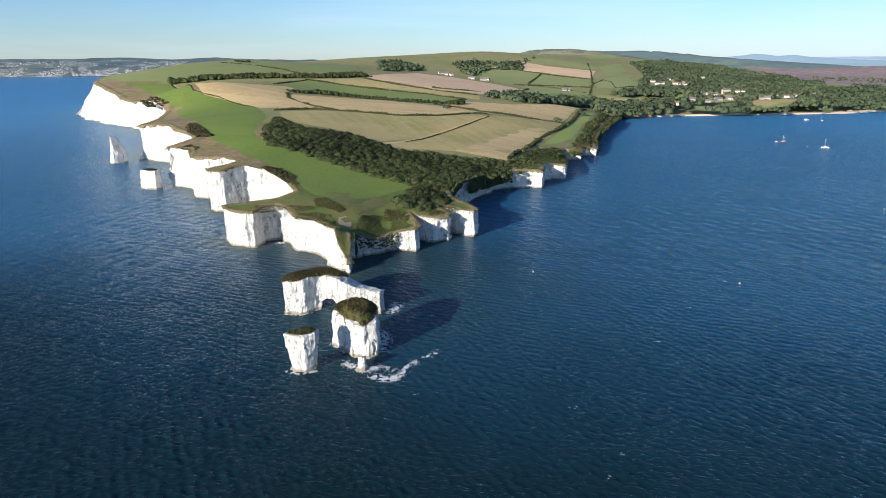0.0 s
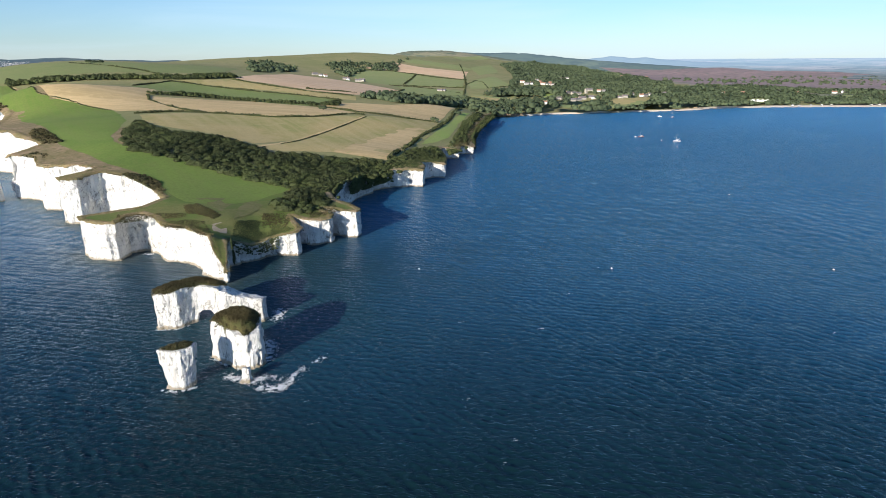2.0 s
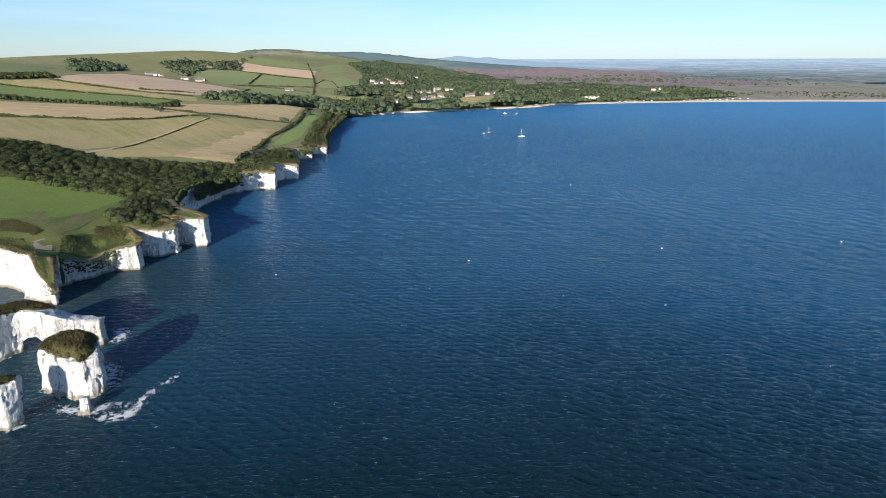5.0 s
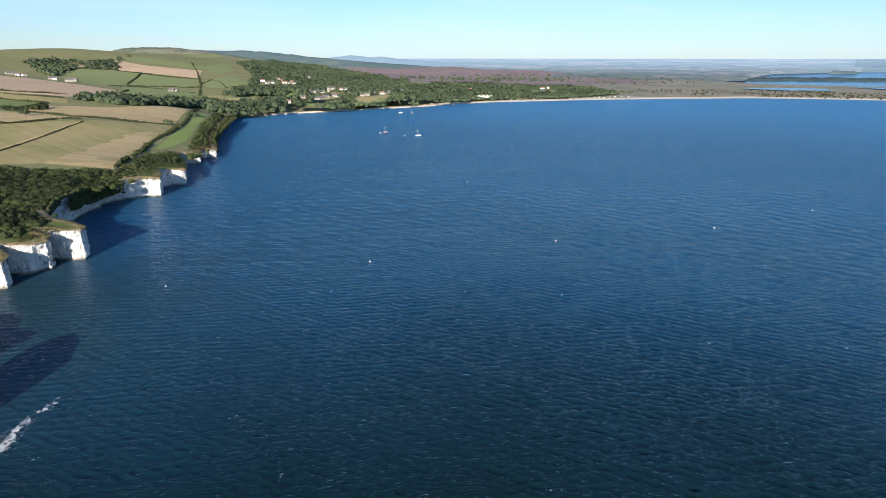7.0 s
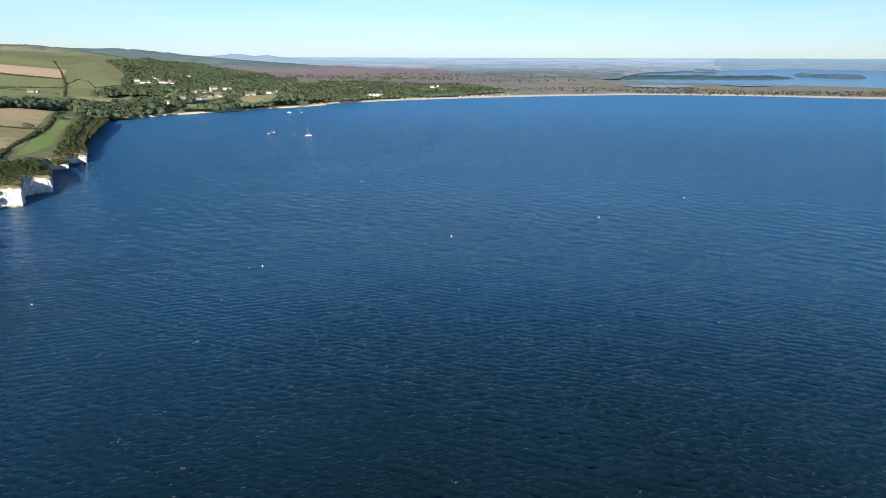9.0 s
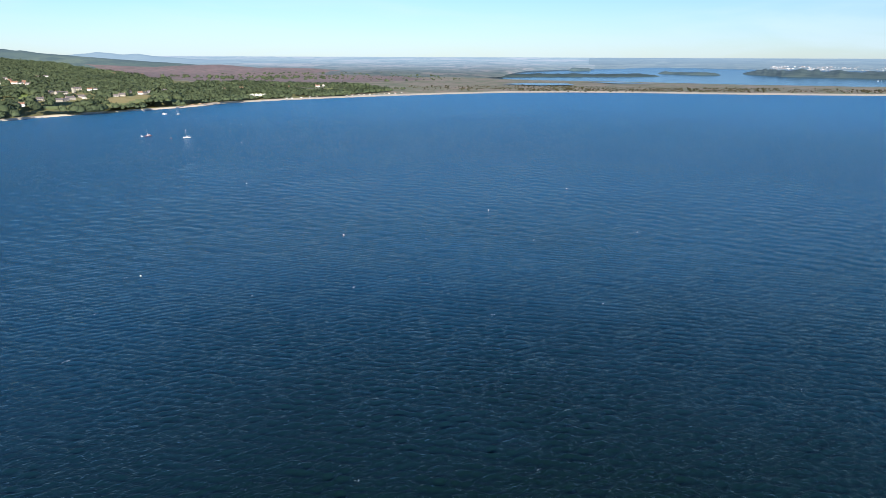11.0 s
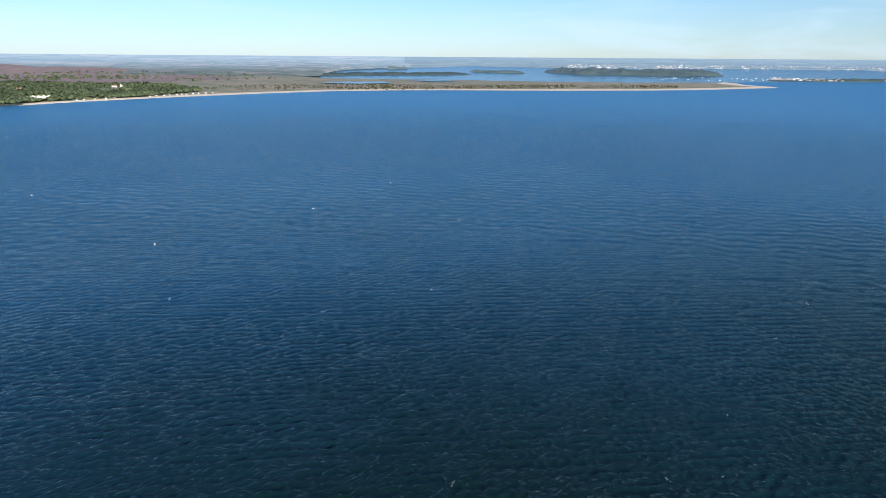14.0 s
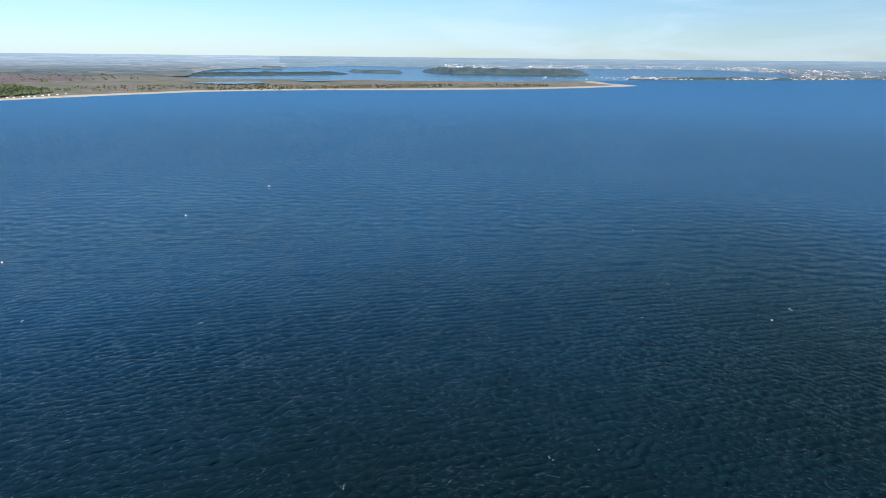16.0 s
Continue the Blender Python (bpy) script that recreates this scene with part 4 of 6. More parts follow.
HOUSES_STONE = [(644, 1581), (651, 1565), (658, 1549), (736, 1657), (589, 1420), (607, 1427), (625, 1447), (660, 1477), (567, 1448), (731, 1462), (750, 1474), (925, 1603), (828, 1520), (307, 1603), (316, 1606), (114, 1759), (126, 1794), (82, 1809), (0, 1910)]
HOUSES_BRICK = [(681, 1901), (698, 1859), (1192, 1635), (1247, 2497), (1380, 2531), (1345, 1609)]
TOWER = [(697, 1591)]
MARQUEE = [(1106, 1435)]
HUTS = [(1306, 1309), (1327, 1308), (1351, 1305), (1364, 1298), (1387, 1295), (1405, 1295), (1417, 1289), (1440, 1286), (1461, 1286), (1478, 1276), (1511, 1279), (1120, 1346), (1134, 1341), (1169, 1344), (1196, 1340), (1220, 1337)]
KNOLL_TREES = [(-524, 1677), (-505, 1660), (-491, 1664)]
LONE_TREES = [(278, 1131), (234, 1059), (173, 942), (9, 945)]

# ---- fields ----
def field(outline, material, label, lift, warp=True):
    line = np.asarray(outline, float)
    far = np.hypot(*line.mean(0))
    p = resampled(line, max(6.0, far / 70), True)
    p = p + outward(p, True) * (grain(p, far / 40, 9) * far / 450)[:, None]
    v, f = sheet(p, max(7.0, far / 45))
    rim = np.clip(edge_distance(v, p) / max(5.0, far / 120), 0, 1)
    z = ground_at(v[:, 0], v[:, 1]) + lift * (0.10 + np.hypot(v[:, 0], v[:, 1]) * 0.00042) * (0.25 + 0.75 * rim)
    return thing("field", drawn_in(np.c_[v, z]), f, material, True, label=label, category="field", kind="structure")


field(SWARD, SWARD_M, "smooth bright green sward along the cliff top", 1)
field(HILL, PASTURE, "olive green pasture on the shoulder of a down", 1)
field(TAN_LEFT, STUBBLE, "pale tan harvested stubble field", 2.2)
field(TAN_MID, STUBBLE, "long tan stubble field below a tree belt", 1.2)
field(GREEN_STRIP, GREEN_M, "deep green crop in a long strip field", 1)
field(OLIVE_STRIP, OLIVE_M, "pale olive strip field between hedges", 1)
field(PINK, PINK_M, "pinkish brown ploughed field on a slope", 1.2)
field(TAN_FAR, STUBBLE, "tan stubble field by the coast hedge", 1.2)
field(STUBBLE_WEST, OLIVE_M, "olive stubble field greening over", 1)
field(STUBBLE_EAST, OLIVE_M, "olive and tan stubble field beside a wood", 1.1)
field(COAST_GREEN, COAST_M, "bright green strip of grass above the cliff", 1.3)
for _o in (VALLEY_A, VALLEY_B, VALLEY_C, VALLEY_D, VALLEY_E, VALLEY_F, VALLEY_G, VALLEY_H):
    field(_o, VALLEY_M, "green pasture between hedges in a valley", 1.5)
field(VALLEY_TAN, PINK_M, "long pinkish stubble field on a valley side", 1.5)
for _o in (MEADOW_A, MEADOW_B, MEADOW_C, MEADOW_D, MEADOW_E):
    field(_o, VALLEY_M, "small green meadow among trees near a village", 1.5)
field(VALLEY_OLIVE, PASTURE, "olive pasture below a belt of trees", 1.6)
field(VALLEY_DRY, OLIVE_M, "pale dry field at a wood's edge", 1.6)
field(MEADOW_F, COAST_M, "small bright green meadow among village trees", 1.6)
field(MEADOW_G, OLIVE_M, "pale meadow above a beach", 1.6)
field(HEATH, HEATH_M, "wide purple-brown heather moor", 1.5)
field(HEATH_B, HEATH_M, "purple-brown heather moor beyond the beach", 1.5)

# ---- sea stacks ----
def chalk_body(outline, height, step, seed, lean=0.0, rough=0.8, cut=None, foot=0.6):
    """A chalk mass as a solid: an outline in the plan, a top that may slope, fluted sides, a waterline notch."""
    outline = np.asarray(outline, float)
    lo, hi = outline.min(0) - 2.5, outline.max(0) + 2.5
    top = max(height(np.array(q)) for q in outline) + 2

    def sdf(g):
        flat = g[:, :, 0, :2]
        d2 = edge_distance(flat, outline)
        d2 = np.where(inside(flat, outline), -d2, d2)
        h = height(flat)
        z = g[..., 2]
        side = d2[:, :, None] - lean * (z - 8) + 0.0
        q = g * np.array([1, 1, 0.4])
        side = side + rough * (0.9 * np.abs(grain(q, 6.0, seed, 2)) + 0.6 * blocks(g, 3.4, seed + 2) + 0.4 * blocks(g, 1.5, seed + 4) + 0.3 * grain(g, 1.1, seed + 3, 1) - 0.3)
        side = side - foot * np.clip(1 - np.abs(z + 0.2) / 1.4, 0, 1)
        s = np.maximum(side, z - h[:, :, None] - 0.5 * grain(g, 3.0, seed + 5))
        if cut is not None:
            s = np.maximum(s, -cut(g))
        return s
    return hard_skin(sdf, (*lo, -3.0), (*hi, top + 1), step)


def turf_cap(outline, height, seed, drape=1.4, mound=1.0):
    """Grass on top of a stack, with a hem that hangs over the rim."""
    c = np.mean(outline, 0)
    ring = resampled(outline, 0.8, True)
    rows = []
    for r, fall, up in ((1.05, drape, 0.0), (1.07, drape * 0.45, 0.0), (1.0, 0.0, 0.35), (0.8, 0.0, 0.75), (0.5, 0, 1.0), (0.2, 0, 1.05)):
        p = c + (ring - c) * r * (1 + 0.06 * grain(ring, 2.2, seed + 5))[:, None]
        z = height(p) + up * mound - fall * np.clip(0.9 + 1.6 * grain(ring, 3.0, seed), 0.15, 3) + 0.3 * grain(p, 0.9, seed + 2) + 0.45 * up * mound * grain(p, 4.0, seed + 6)
        rows.append(np.c_[p, z])
    m = len(ring)
    i = np.arange(m)
    f = [tuple(int(x) for x in q) for r in range(len(rows) - 1) for q in np.stack([r * m + i, r * m + (i + 1) % m, (r + 1) * m + (i + 1) % m, (r + 1) * m + i], -1)]
    return np.concatenate(rows), f + [tuple(int(x) for x in (len(rows) - 1) * m + i)]


def stack(name, outline, height, seed, label, step=0.42, cap=None, cap_material=None, drape=1.4, mound=1.0, **more):
    outline = np.asarray(outline, float)
    base = new(name)
    tagged(base, label, "sea stack")
    v, f = chalk_body(outline, height, step, seed, **more)
    thing("chalk", v, f, CHALK, parent=base)
    if cap is not None:
        cap = np.asarray(cap, float)
        v, f = turf_cap(cap, height, seed + 40, drape, mound)
        thing("turf", v, f, cap_material or CAP_TURF, True, parent=base, label="thick dark grass")
        soup = Soup()
        p = scattered(cap, 0.65, seed)
        up = np.clip(edge_distance(p, cap) / 3.0, 0.15, 1.0)
        leafy(soup, np.c_[p, height(p) + mound * up + 0.3], np.random.RandomState(seed).uniform(0.4, 1.0, len(p)), 24, 0.28, seed, 0.75)
        rim = resampled(cap, 0.45, True)
        hem = np.random.RandomState(seed + 1)
        side = cap.mean(0) + (rim - cap.mean(0)) * 1.07
        leafy(soup, np.c_[side, height(rim) - drape * hem.uniform(0, 0.9, len(rim)) ** 1.5 * np.clip(0.9 + 1.6 * grain(rim, 3.0, seed + 40), 0.15, 3)], hem.uniform(0.4, 0.9, len(rim)), 22, 0.28, seed + 3, 0.9)
        soup.thing("grass_tuft", SCRUB, base)
    return base


OLD = [(-60.8, 220.5), (-57, 218.2), (-53.5, 217.9), (-50.2, 221.0), (-49.8, 225), (-53, 226), (-57, 224)]
stack("sea_stack", OLD, lambda p: 15.6 + 0.0 * p[..., 0], 51, "slender white chalk stack, wider at the top than at the foot", cap=[(-60, 220.9), (-57, 219.2), (-53.8, 218.9), (-51, 221.4), (-50.8, 224.2), (-53, 225), (-57, 223)], drape=0.5, mound=0.3, lean=0.10, rough=0.5)
GRASSY = [(-47, 243.5), (-42.5, 238), (-40.5, 237.5), (-37, 232), (-32, 229.5), (-27.3, 232), (-27, 241), (-28.5, 248), (-34, 253), (-40, 252.5), (-45, 249)]
GRASSY_CAP = [(-46, 244), (-41, 238.8), (-36.5, 234.3), (-32.5, 231.5), (-29, 236), (-28.8, 246), (-34, 251.5), (-40, 251), (-44.5, 248)]
stack("sea_stack", GRASSY, lambda p: 14.2 + 0.13 * (p[..., 1] - 232), 53, "broad white chalk stack with a thick cap of dark grass", cap=GRASSY_CAP, drape=2.2, mound=2.2, rough=0.6, lean=-0.04)
ARCHED = [(-75.5, 277), (-70, 276), (-66, 276.5), (-63.5, 280), (-59, 283), (-53, 281), (-46, 277), (-38, 277.5), (-30, 276.5), (-28.2, 281), (-38, 285), (-46, 287), (-52, 292), (-60, 294), (-70, 290), (-76.5, 285)]
ARCHED_CAP = [(-75, 278), (-70, 276.8), (-66.5, 277.2), (-63, 281), (-58, 283.5), (-50, 283.5), (-47, 286), (-53, 291), (-60, 293), (-70, 289), (-75.8, 284)]


def arched_top(p):
    return np.interp(p[..., 0], [-76, -70, -60, -50, -46, -40, -36, -28], [16.4, 17.0, 17.5, 16.6, 15.2, 12.0, 11.2, 10.6])


def arch_cut(g):
    c, w = np.array([-55.6, 284.0]), np.array([-0.25, 0.97])
    across = (g[..., 0] - c[0]) * w[1] - (g[..., 1] - c[1]) * w[0]
    return np.hypot(across / 3.8, np.maximum(g[..., 2], 0) / 6.0) * 4.0 - 4.0 + 0.5 * grain(g, 2.0, 77)


stack("sea_stack", ARCHED, arched_top, 57, "long white chalk stack with a sea arch and grassy end", cap=ARCHED_CAP, drape=1.6, mound=1.0, rough=0.6, cut=arch_cut)
stack("sea_stack", [(-33.2, 219.6), (-31.0, 219.2), (-30.6, 221.6), (-33.0, 222.0)], lambda p: 5.4 + 0.0 * p[..., 0], 59, "small leaning chalk stump awash at its foot", step=0.3, lean=-0.02, rough=0.5, foot=1.1)
stack("sea_stack", [(-397, 749), (-391, 744), (-384, 750), (-381, 757), (-388, 761), (-396, 757)], lambda p: np.interp(p[..., 0] - 0.3 * (p[..., 1] - 752), [-399, -394, -390, -384, -378], [26, 33, 22, 12, 3]), 61, "thin white chalk pinnacle like a shark's fin", step=1.0, lean=-0.09)
stack("sea_stack", [(-289, 592), (-280, 586), (-271, 585), (-269, 592), (-275, 599), (-286, 600)], lambda p: 17.5 + 0.0 * p[..., 0], 63, "squat grey-topped chalk stump close to the cliff", step=0.8, lean=-0.03, foot=0.8, cap=[(-284, 592), (-278, 588.5), (-273, 588), (-272, 592), (-277, 596), (-283, 596.5)], drape=0.6, mound=0.4)

# ---- woods, scrub and hedges ----
def low_brow(p):
    """Bushes stay low on the open brows of the bay."""
    d = np.min([np.hypot(*(p - np.array(q)).T) for q in ((84, 588), (106, 622), (150, 748), (178, 776))], 0)
    return np.clip(0.22 + d / 55, 0.22, 1)


_rs = np.random.RandomState(8)
wood = Soup()
_p = scattered(WOOD, 6.3, 81)
_bay = (_p[:, 1] > 440) & (_p[:, 0] > -5)
_p = _p[edge_distance(_p, CLIFF_LINE[::6], False) > np.where(_bay, 6.5, 2.0)]
_rad = _rs.uniform(3.1, 5.8, len(_p)) * (1 + 0.25 * grain(_p, 25.0, 4))
_rad *= np.clip(0.45 + edge_distance(_p, CLIFF_LINE[::6], False) / 30, 0.45, 1)
_rad *= low_brow(_p)
_c = on_land(_p, 0.0)
_c[:, 2] += _rad * 0.12
cores(wood, _c, _rad, 0.58)
leafy(wood, _c, _rad, 200, 0.12, 82, 0.68)
wood.thing("wood", LEAF, label="dense dark green wood of wind-clipped oak and thorn", category="wood", kind="stuff")

coast_wood = Soup()
_p = scattered(COAST_WOOD, 4.2, 83)
_p = _p[edge_distance(_p, CLIFF_LINE[::6], False) > 7.0]
_rad = _rs.uniform(1.5, 2.9, len(_p)) * low_brow(_p)
_c = on_land(_p)
_c[:, 2] += _rad * 0.7
cores(coast_wood, _c, _rad)
leafy(coast_wood, _c, _rad, 46, 0.26, 84, 0.85)
coast_wood.thing("wood", LEAF, label="dark scrubby wood along a low cliff edge", category="wood", kind="stuff")


def scrub(outline, gap, low, high, seed, label, material=SCRUB):
    s = Soup()
    p = scattered(outline, gap, seed)
    r = np.random.RandomState(seed).uniform(low, high, len(p)) * (1 + 0.4 * grain(p, gap * 5, seed))
    c = on_land(p)
    c[:, 2] += r * 0.35
    cores(s, c, r, 0.5, 5)
    leafy(s, c, r, 11 if high < 0.8 else 22, 0.36 if high < 0.8 else 0.28, seed, 0.55)
    s.thing("scrub", material, label=label, category="scrub", kind="stuff")


scrub(SCRUB_SPUR, 1.0, 0.3, 0.65, 90, "brown-green bracken patch on a turf spur")
scrub(SCRUB_COVE, 2.0, 0.9, 1.7, 91, "dark gorse along the rim of a cove")
scrub(SCRUB_WEST, 3.5, 1.5, 2.8, 92, "dark gorse and bracken on a cliff top")
scrub(SCRUB_FAR, 6.0, 2.5, 4.5, 93, "dark scrub on a tall cliff's brow")
# dark leaf laid over this grassy slope to stand for its shade
scrub(SHADE_SCRUB, 0.8, 0.3, 0.6, 94, "dark low scrub standing for the shade on a steep grassy slope", LEAF)
scrub(SCRUB_NECK, 1.2, 0.35, 0.7, 95, "olive bramble scrub beside a cliff path")
scrub(SCRUB_KNOLL, 1.2, 0.3, 0.6, 96, "low olive scrub on a chalk knoll")
scrub(SCRUB_HEAD, 1.8, 0.5, 0.9, 97, "low bracken at a headland's edge")
scrub(SCRUB_LEDGE, 1.1, 0.2, 0.5, 98, "thin brown bracken along a promontory edge")
scrub([(60, 580), (78, 578), (92, 580), (98, 604), (118, 622), (128, 645), (136, 690), (120, 680), (98, 640), (80, 612), (64, 596)], 1.6, 0.5, 1.0, 87, "dark thorn scrub behind a chalk brow", LEAF)
scrub([(158, 745), (186, 835), (232, 975), (282, 1105), (312, 1160), (300, 1090), (262, 1000), (225, 900), (200, 815), (184, 775)], 2.6, 0.8, 1.7, 86, "olive bracken and thorn on a slope above the sea")
scrub(SCRUB_EDGE, 1.1, 0.2, 0.5, 99, "dry brown scrub hanging at a cliff brow")


def cliff_scrub(first, last, low, high, gap, size, seed, label, push=2.6):
    """Ivy and thorn on the face of a cliff between two places on the coast."""
    i, j = (int(np.argmin(np.hypot(*(CLIFF_LINE - np.array(q)).T))) for q in (first, last))
    line = CLIFF_LINE[i:j + 1]
    n = outward(line)
    rs = np.random.RandomState(seed)
    k = rs.randint(0, len(line), int(len(line) * gap))
    v = rs.uniform(low, high, len(k))
    top = land(line[:, 0], line[:, 1])[k]
    keep = grain(np.c_[line[k], top * v * 1.5], 9.0, seed) > -0.25 - 0.5 * (v - low)
    k, v, top = k[keep], v[keep], top[keep]
    c = np.c_[line[k] + n[k] * (0.10 * top * (1 - v) + push)[:, None], top * v]
    s = Soup()
    r = rs.uniform(0.6, 1.3, len(c)) * size
    cores(s, c, r, 0.8, 5)
    leafy(s, c, r, 16, 0.32, seed, 0.9)
    s.thing("scrub", LEAF, label=label, category="scrub", kind="stuff")


def brow_scrub(first, last, low, high, back, seed, label):
    """Thorn crowding the top of a cliff between two places on the coast."""
    i, j = (int(np.argmin(np.hypot(*(CLIFF_LINE - np.array(q)).T))) for q in (first, last))
    line = CLIFF_LINE[i:j + 1]
    rs = np.random.RandomState(seed)
    k = rs.randint(0, len(line), int(len(line) * back * 0.8))
    p = line[k] - outward(line)[k] * rs.uniform(0.6, back, len(k))[:, None]
    r = rs.uniform(low, high, len(k))
    c = on_land(p)
    c[:, 2] += r * 0.25
    s = Soup()
    cores(s, c, r, 0.6)
    leafy(s, c, r, 24, 0.27, seed, 0.7)
    s.thing("scrub", LEAF, label=label, category="scrub", kind="stuff")


brow_scrub((8, 446), (64, 575), 1.0, 2.2, 11.0, 106, "dark thorn crowding the top of a bay cliff")
brow_scrub((100, 600), (142, 735), 0.6, 1.3, 9.0, 107, "low thorn along a chalk brow")
cliff_scrub((-53, 345), (-29, 378), 0.45, 1.0, 5.0, 0.6, 101, "dark ivy hanging on a shaded cliff")
cliff_scrub((8, 446), (20, 512), 0.80, 1.05, 5.0, 1.3, 105, "dark thorn hanging over a bare bay cliff", 3.0)
cliff_scrub((20, 512), (62, 574), 0.42, 1.05, 8.0, 1.4, 102, "dark green ivy and thorn over a bay cliff", 3.4)
cliff_scrub((193, 800), (358, 1262), 0.3, 1.05, 8.0, 1.9, 104, "dark thorn scrub covering a low shore cliff")


def hedge(line, width, height, seed, label="dark hedgerow between two fields", gap=None):
    line = np.asarray(line, float)
    far = np.hypot(*line.mean(0))
    p = resampled(line, gap or max(1.4, far / 650))
    rs = np.random.RandomState(seed)
    p = np.concatenate([p, p]) + rs.normal(size=(2 * len(p), 2)) * width * 0.3
    keep = grain(p, 14.0, seed) > -0.72
    p = p[keep]
    r = height * rs.uniform(0.35, 0.75, len(p)) * (1 + 0.4 * grain(p, 20.0, seed + 1))
    c = on_land(p)
    c[:, 2] += r * 0.6
    s = Soup()
    cores(s, c, r, 0.9, 5)
    leafy(s, c, r, 9, 0.46, seed, 1.0)
    return s.thing("hedgerow", HEDGE, label=label, category="hedge", group="field hedges")


for _i, _h in enumerate((HEDGE_A, HEDGE_B, HEDGE_D, HEDGE_E, HEDGE_F, HEDGE_G, HEDGE_H, HEDGE_I, HEDGE_J, HEDGE_K, HEDGE_L, HEDGE_M)):
    hedge(_h, 1.7, 1.75 + 0.0006 * np.hypot(*np.mean(_h, 0)), 110 + _i)
for _i, _h in enumerate(([(554, 2470), (503, 2178), (426, 1820), (350, 1523)], [(426, 1820), (491, 1961), (496, 1889), (466, 1724), (523, 1768), (597, 1849)], [(203, 1692), (258, 1697), (312, 1646), (353, 1576)])):
    hedge(_h, 2.2, 2.4, 135 + _i)
hedge(HEDGE_N, 2.0, 1.3, 130, "thin low hedge with gaps beside a sward")
hedge(HEDGE_C, 3.6, 2.4, 131, "tall thick hedge running down to the coast wood")


def belt(line, width, height, count, seed, label):
    line = resampled(line, width / count * 0.7)
    n = outward(line)
    rs = np.random.RandomState(seed)
    p = np.concatenate([line + n * (o * width + rs.normal(size=len(line)) * width * 0.12)[:, None] for o in np.linspace(-0.5, 0.5, count)])
    p = p + rs.normal(size=p.shape) * height * 0.25
    r = height * rs.uniform(0.3, 0.62, len(p)) * (1 + 0.4 * grain(p, 30.0, seed + 1))
    c = on_land(p)
    c[:, 2] += r * 0.9
    s = Soup()
    cores(s, c, r, 0.9)
    leafy(s, c, r, 64, 0.19, seed, 0.85)
    s.thing("tree_belt", LEAF, label=label, category="trees", kind="stuff")


belt(BELT_LONG, 36, 7.5, 7, 140, "long dark belt of trees across a hillside")
belt(BELT_MID, 16, 6.0, 3, 141, "belt of low trees between two fields")


def far_wood(outline, gap, low, high, seed, label, clear=(), count=9, material=LEAF_FAR):
    p = scattered(outline, gap, seed)
    for o in clear:
        p = p[~inside(p, o)]
    p = p[(grain(p, gap * 9, seed, 2) > -0.45) & (edge_distance(p, BEACH_COAST, False) > 14)]
    p = p + np.random.RandomState(seed + 9).normal(size=p.shape) * gap * 0.3
    r = np.random.RandomState(seed).uniform(low * 0.6, high * 1.15, len(p)) * (1 + 0.5 * grain(p, gap * 6, seed + 1))
    c = on_land(p)
    c[:, 2] += r * 0.7
    s = Soup()
    c[:, 2] -= r * 0.25
    cores(s, c, r * 0.93, 0.75, 5)
    leafy(s, c, r, count, 0.32, seed, 0.8)
    s.thing("wood", material, warp=True, label=label, category="wood", kind="stuff")


_open = [VALLEY_E, VALLEY_F, VALLEY_G, VALLEY_D, MEADOW_A, MEADOW_B, MEADOW_C, MEADOW_D, MEADOW_E, VALLEY_OLIVE, VALLEY_DRY, MEADOW_F, MEADOW_G]
for x, y in HOUSES_WHITE + HOUSES_STONE + HOUSES_BRICK + TOWER + MARQUEE:
    # gardens and lawns open towards the sea
    _u = np.array([x, y]) / np.hypot(x, y)
    _w = np.array([_u[1], -_u[0]])
    _c = np.array([x, y], float)
    _open.append([_c + _u * 8 - _w * 11, _c + _u * 8 + _w * 11, _c - _u * 95 + _w * 8, _c - _u * 95 - _w * 8])
far_wood(STUDLAND, 11.0, 5.0, 8.8, 150, "mixed green woodland round a village", _open)
far_wood(HILL_WOOD, 13, 4.5, 8.0, 151, "dark woodland clinging to a down", [VALLEY_A])
far_wood(FOOT_WOOD, 13, 4.0, 7.5, 152, "dark wood at the foot of a bare down", [])
far_wood([(1480, 1800), (2000, 1720), (2450, 1700), (2900, 2300), (2600, 2900), (1900, 3000), (1350, 2350)], 62, 4, 8, 154, "scattered dark pine clumps on a heath", [], 10)
far_wood(DUNE_GRASS, 20, 1.5, 3.5, 153, "low dark scrub over dunes", [], 10, SCRUB)
for _i, _q in enumerate(KNOLL_TREES + LONE_TREES):
    s = Soup()
    c = np.array([[_q[0], _q[1], 0.0]]) + _rs.normal(size=(5, 3)) * 2.0
    c[:, 2] = land(c[:, 0], c[:, 1]) + 4.0
    r = _rs.uniform(2.5, 4.0, 5)
    tree = new("tree")
    tagged(tree, "dark round-headed tree standing in open country", "tree", "lone trees")
    cores(s, c, r)
    leafy(s, c, r, 60, 0.26, 160 + _i, 0.9)
    s.thing("crown", LEAF_FAR, tree)
    _g = float(land(*_q))
    bm = bmesh.new()
    bmesh.ops.create_cone(bm, cap_ends=True, segments=8, radius1=0.45, radius2=0.25, depth=4.0, matrix=Matrix.Translation((_q[0], _q[1], _g + 1.8)))
    part("trunk", bm, BARK, tree)


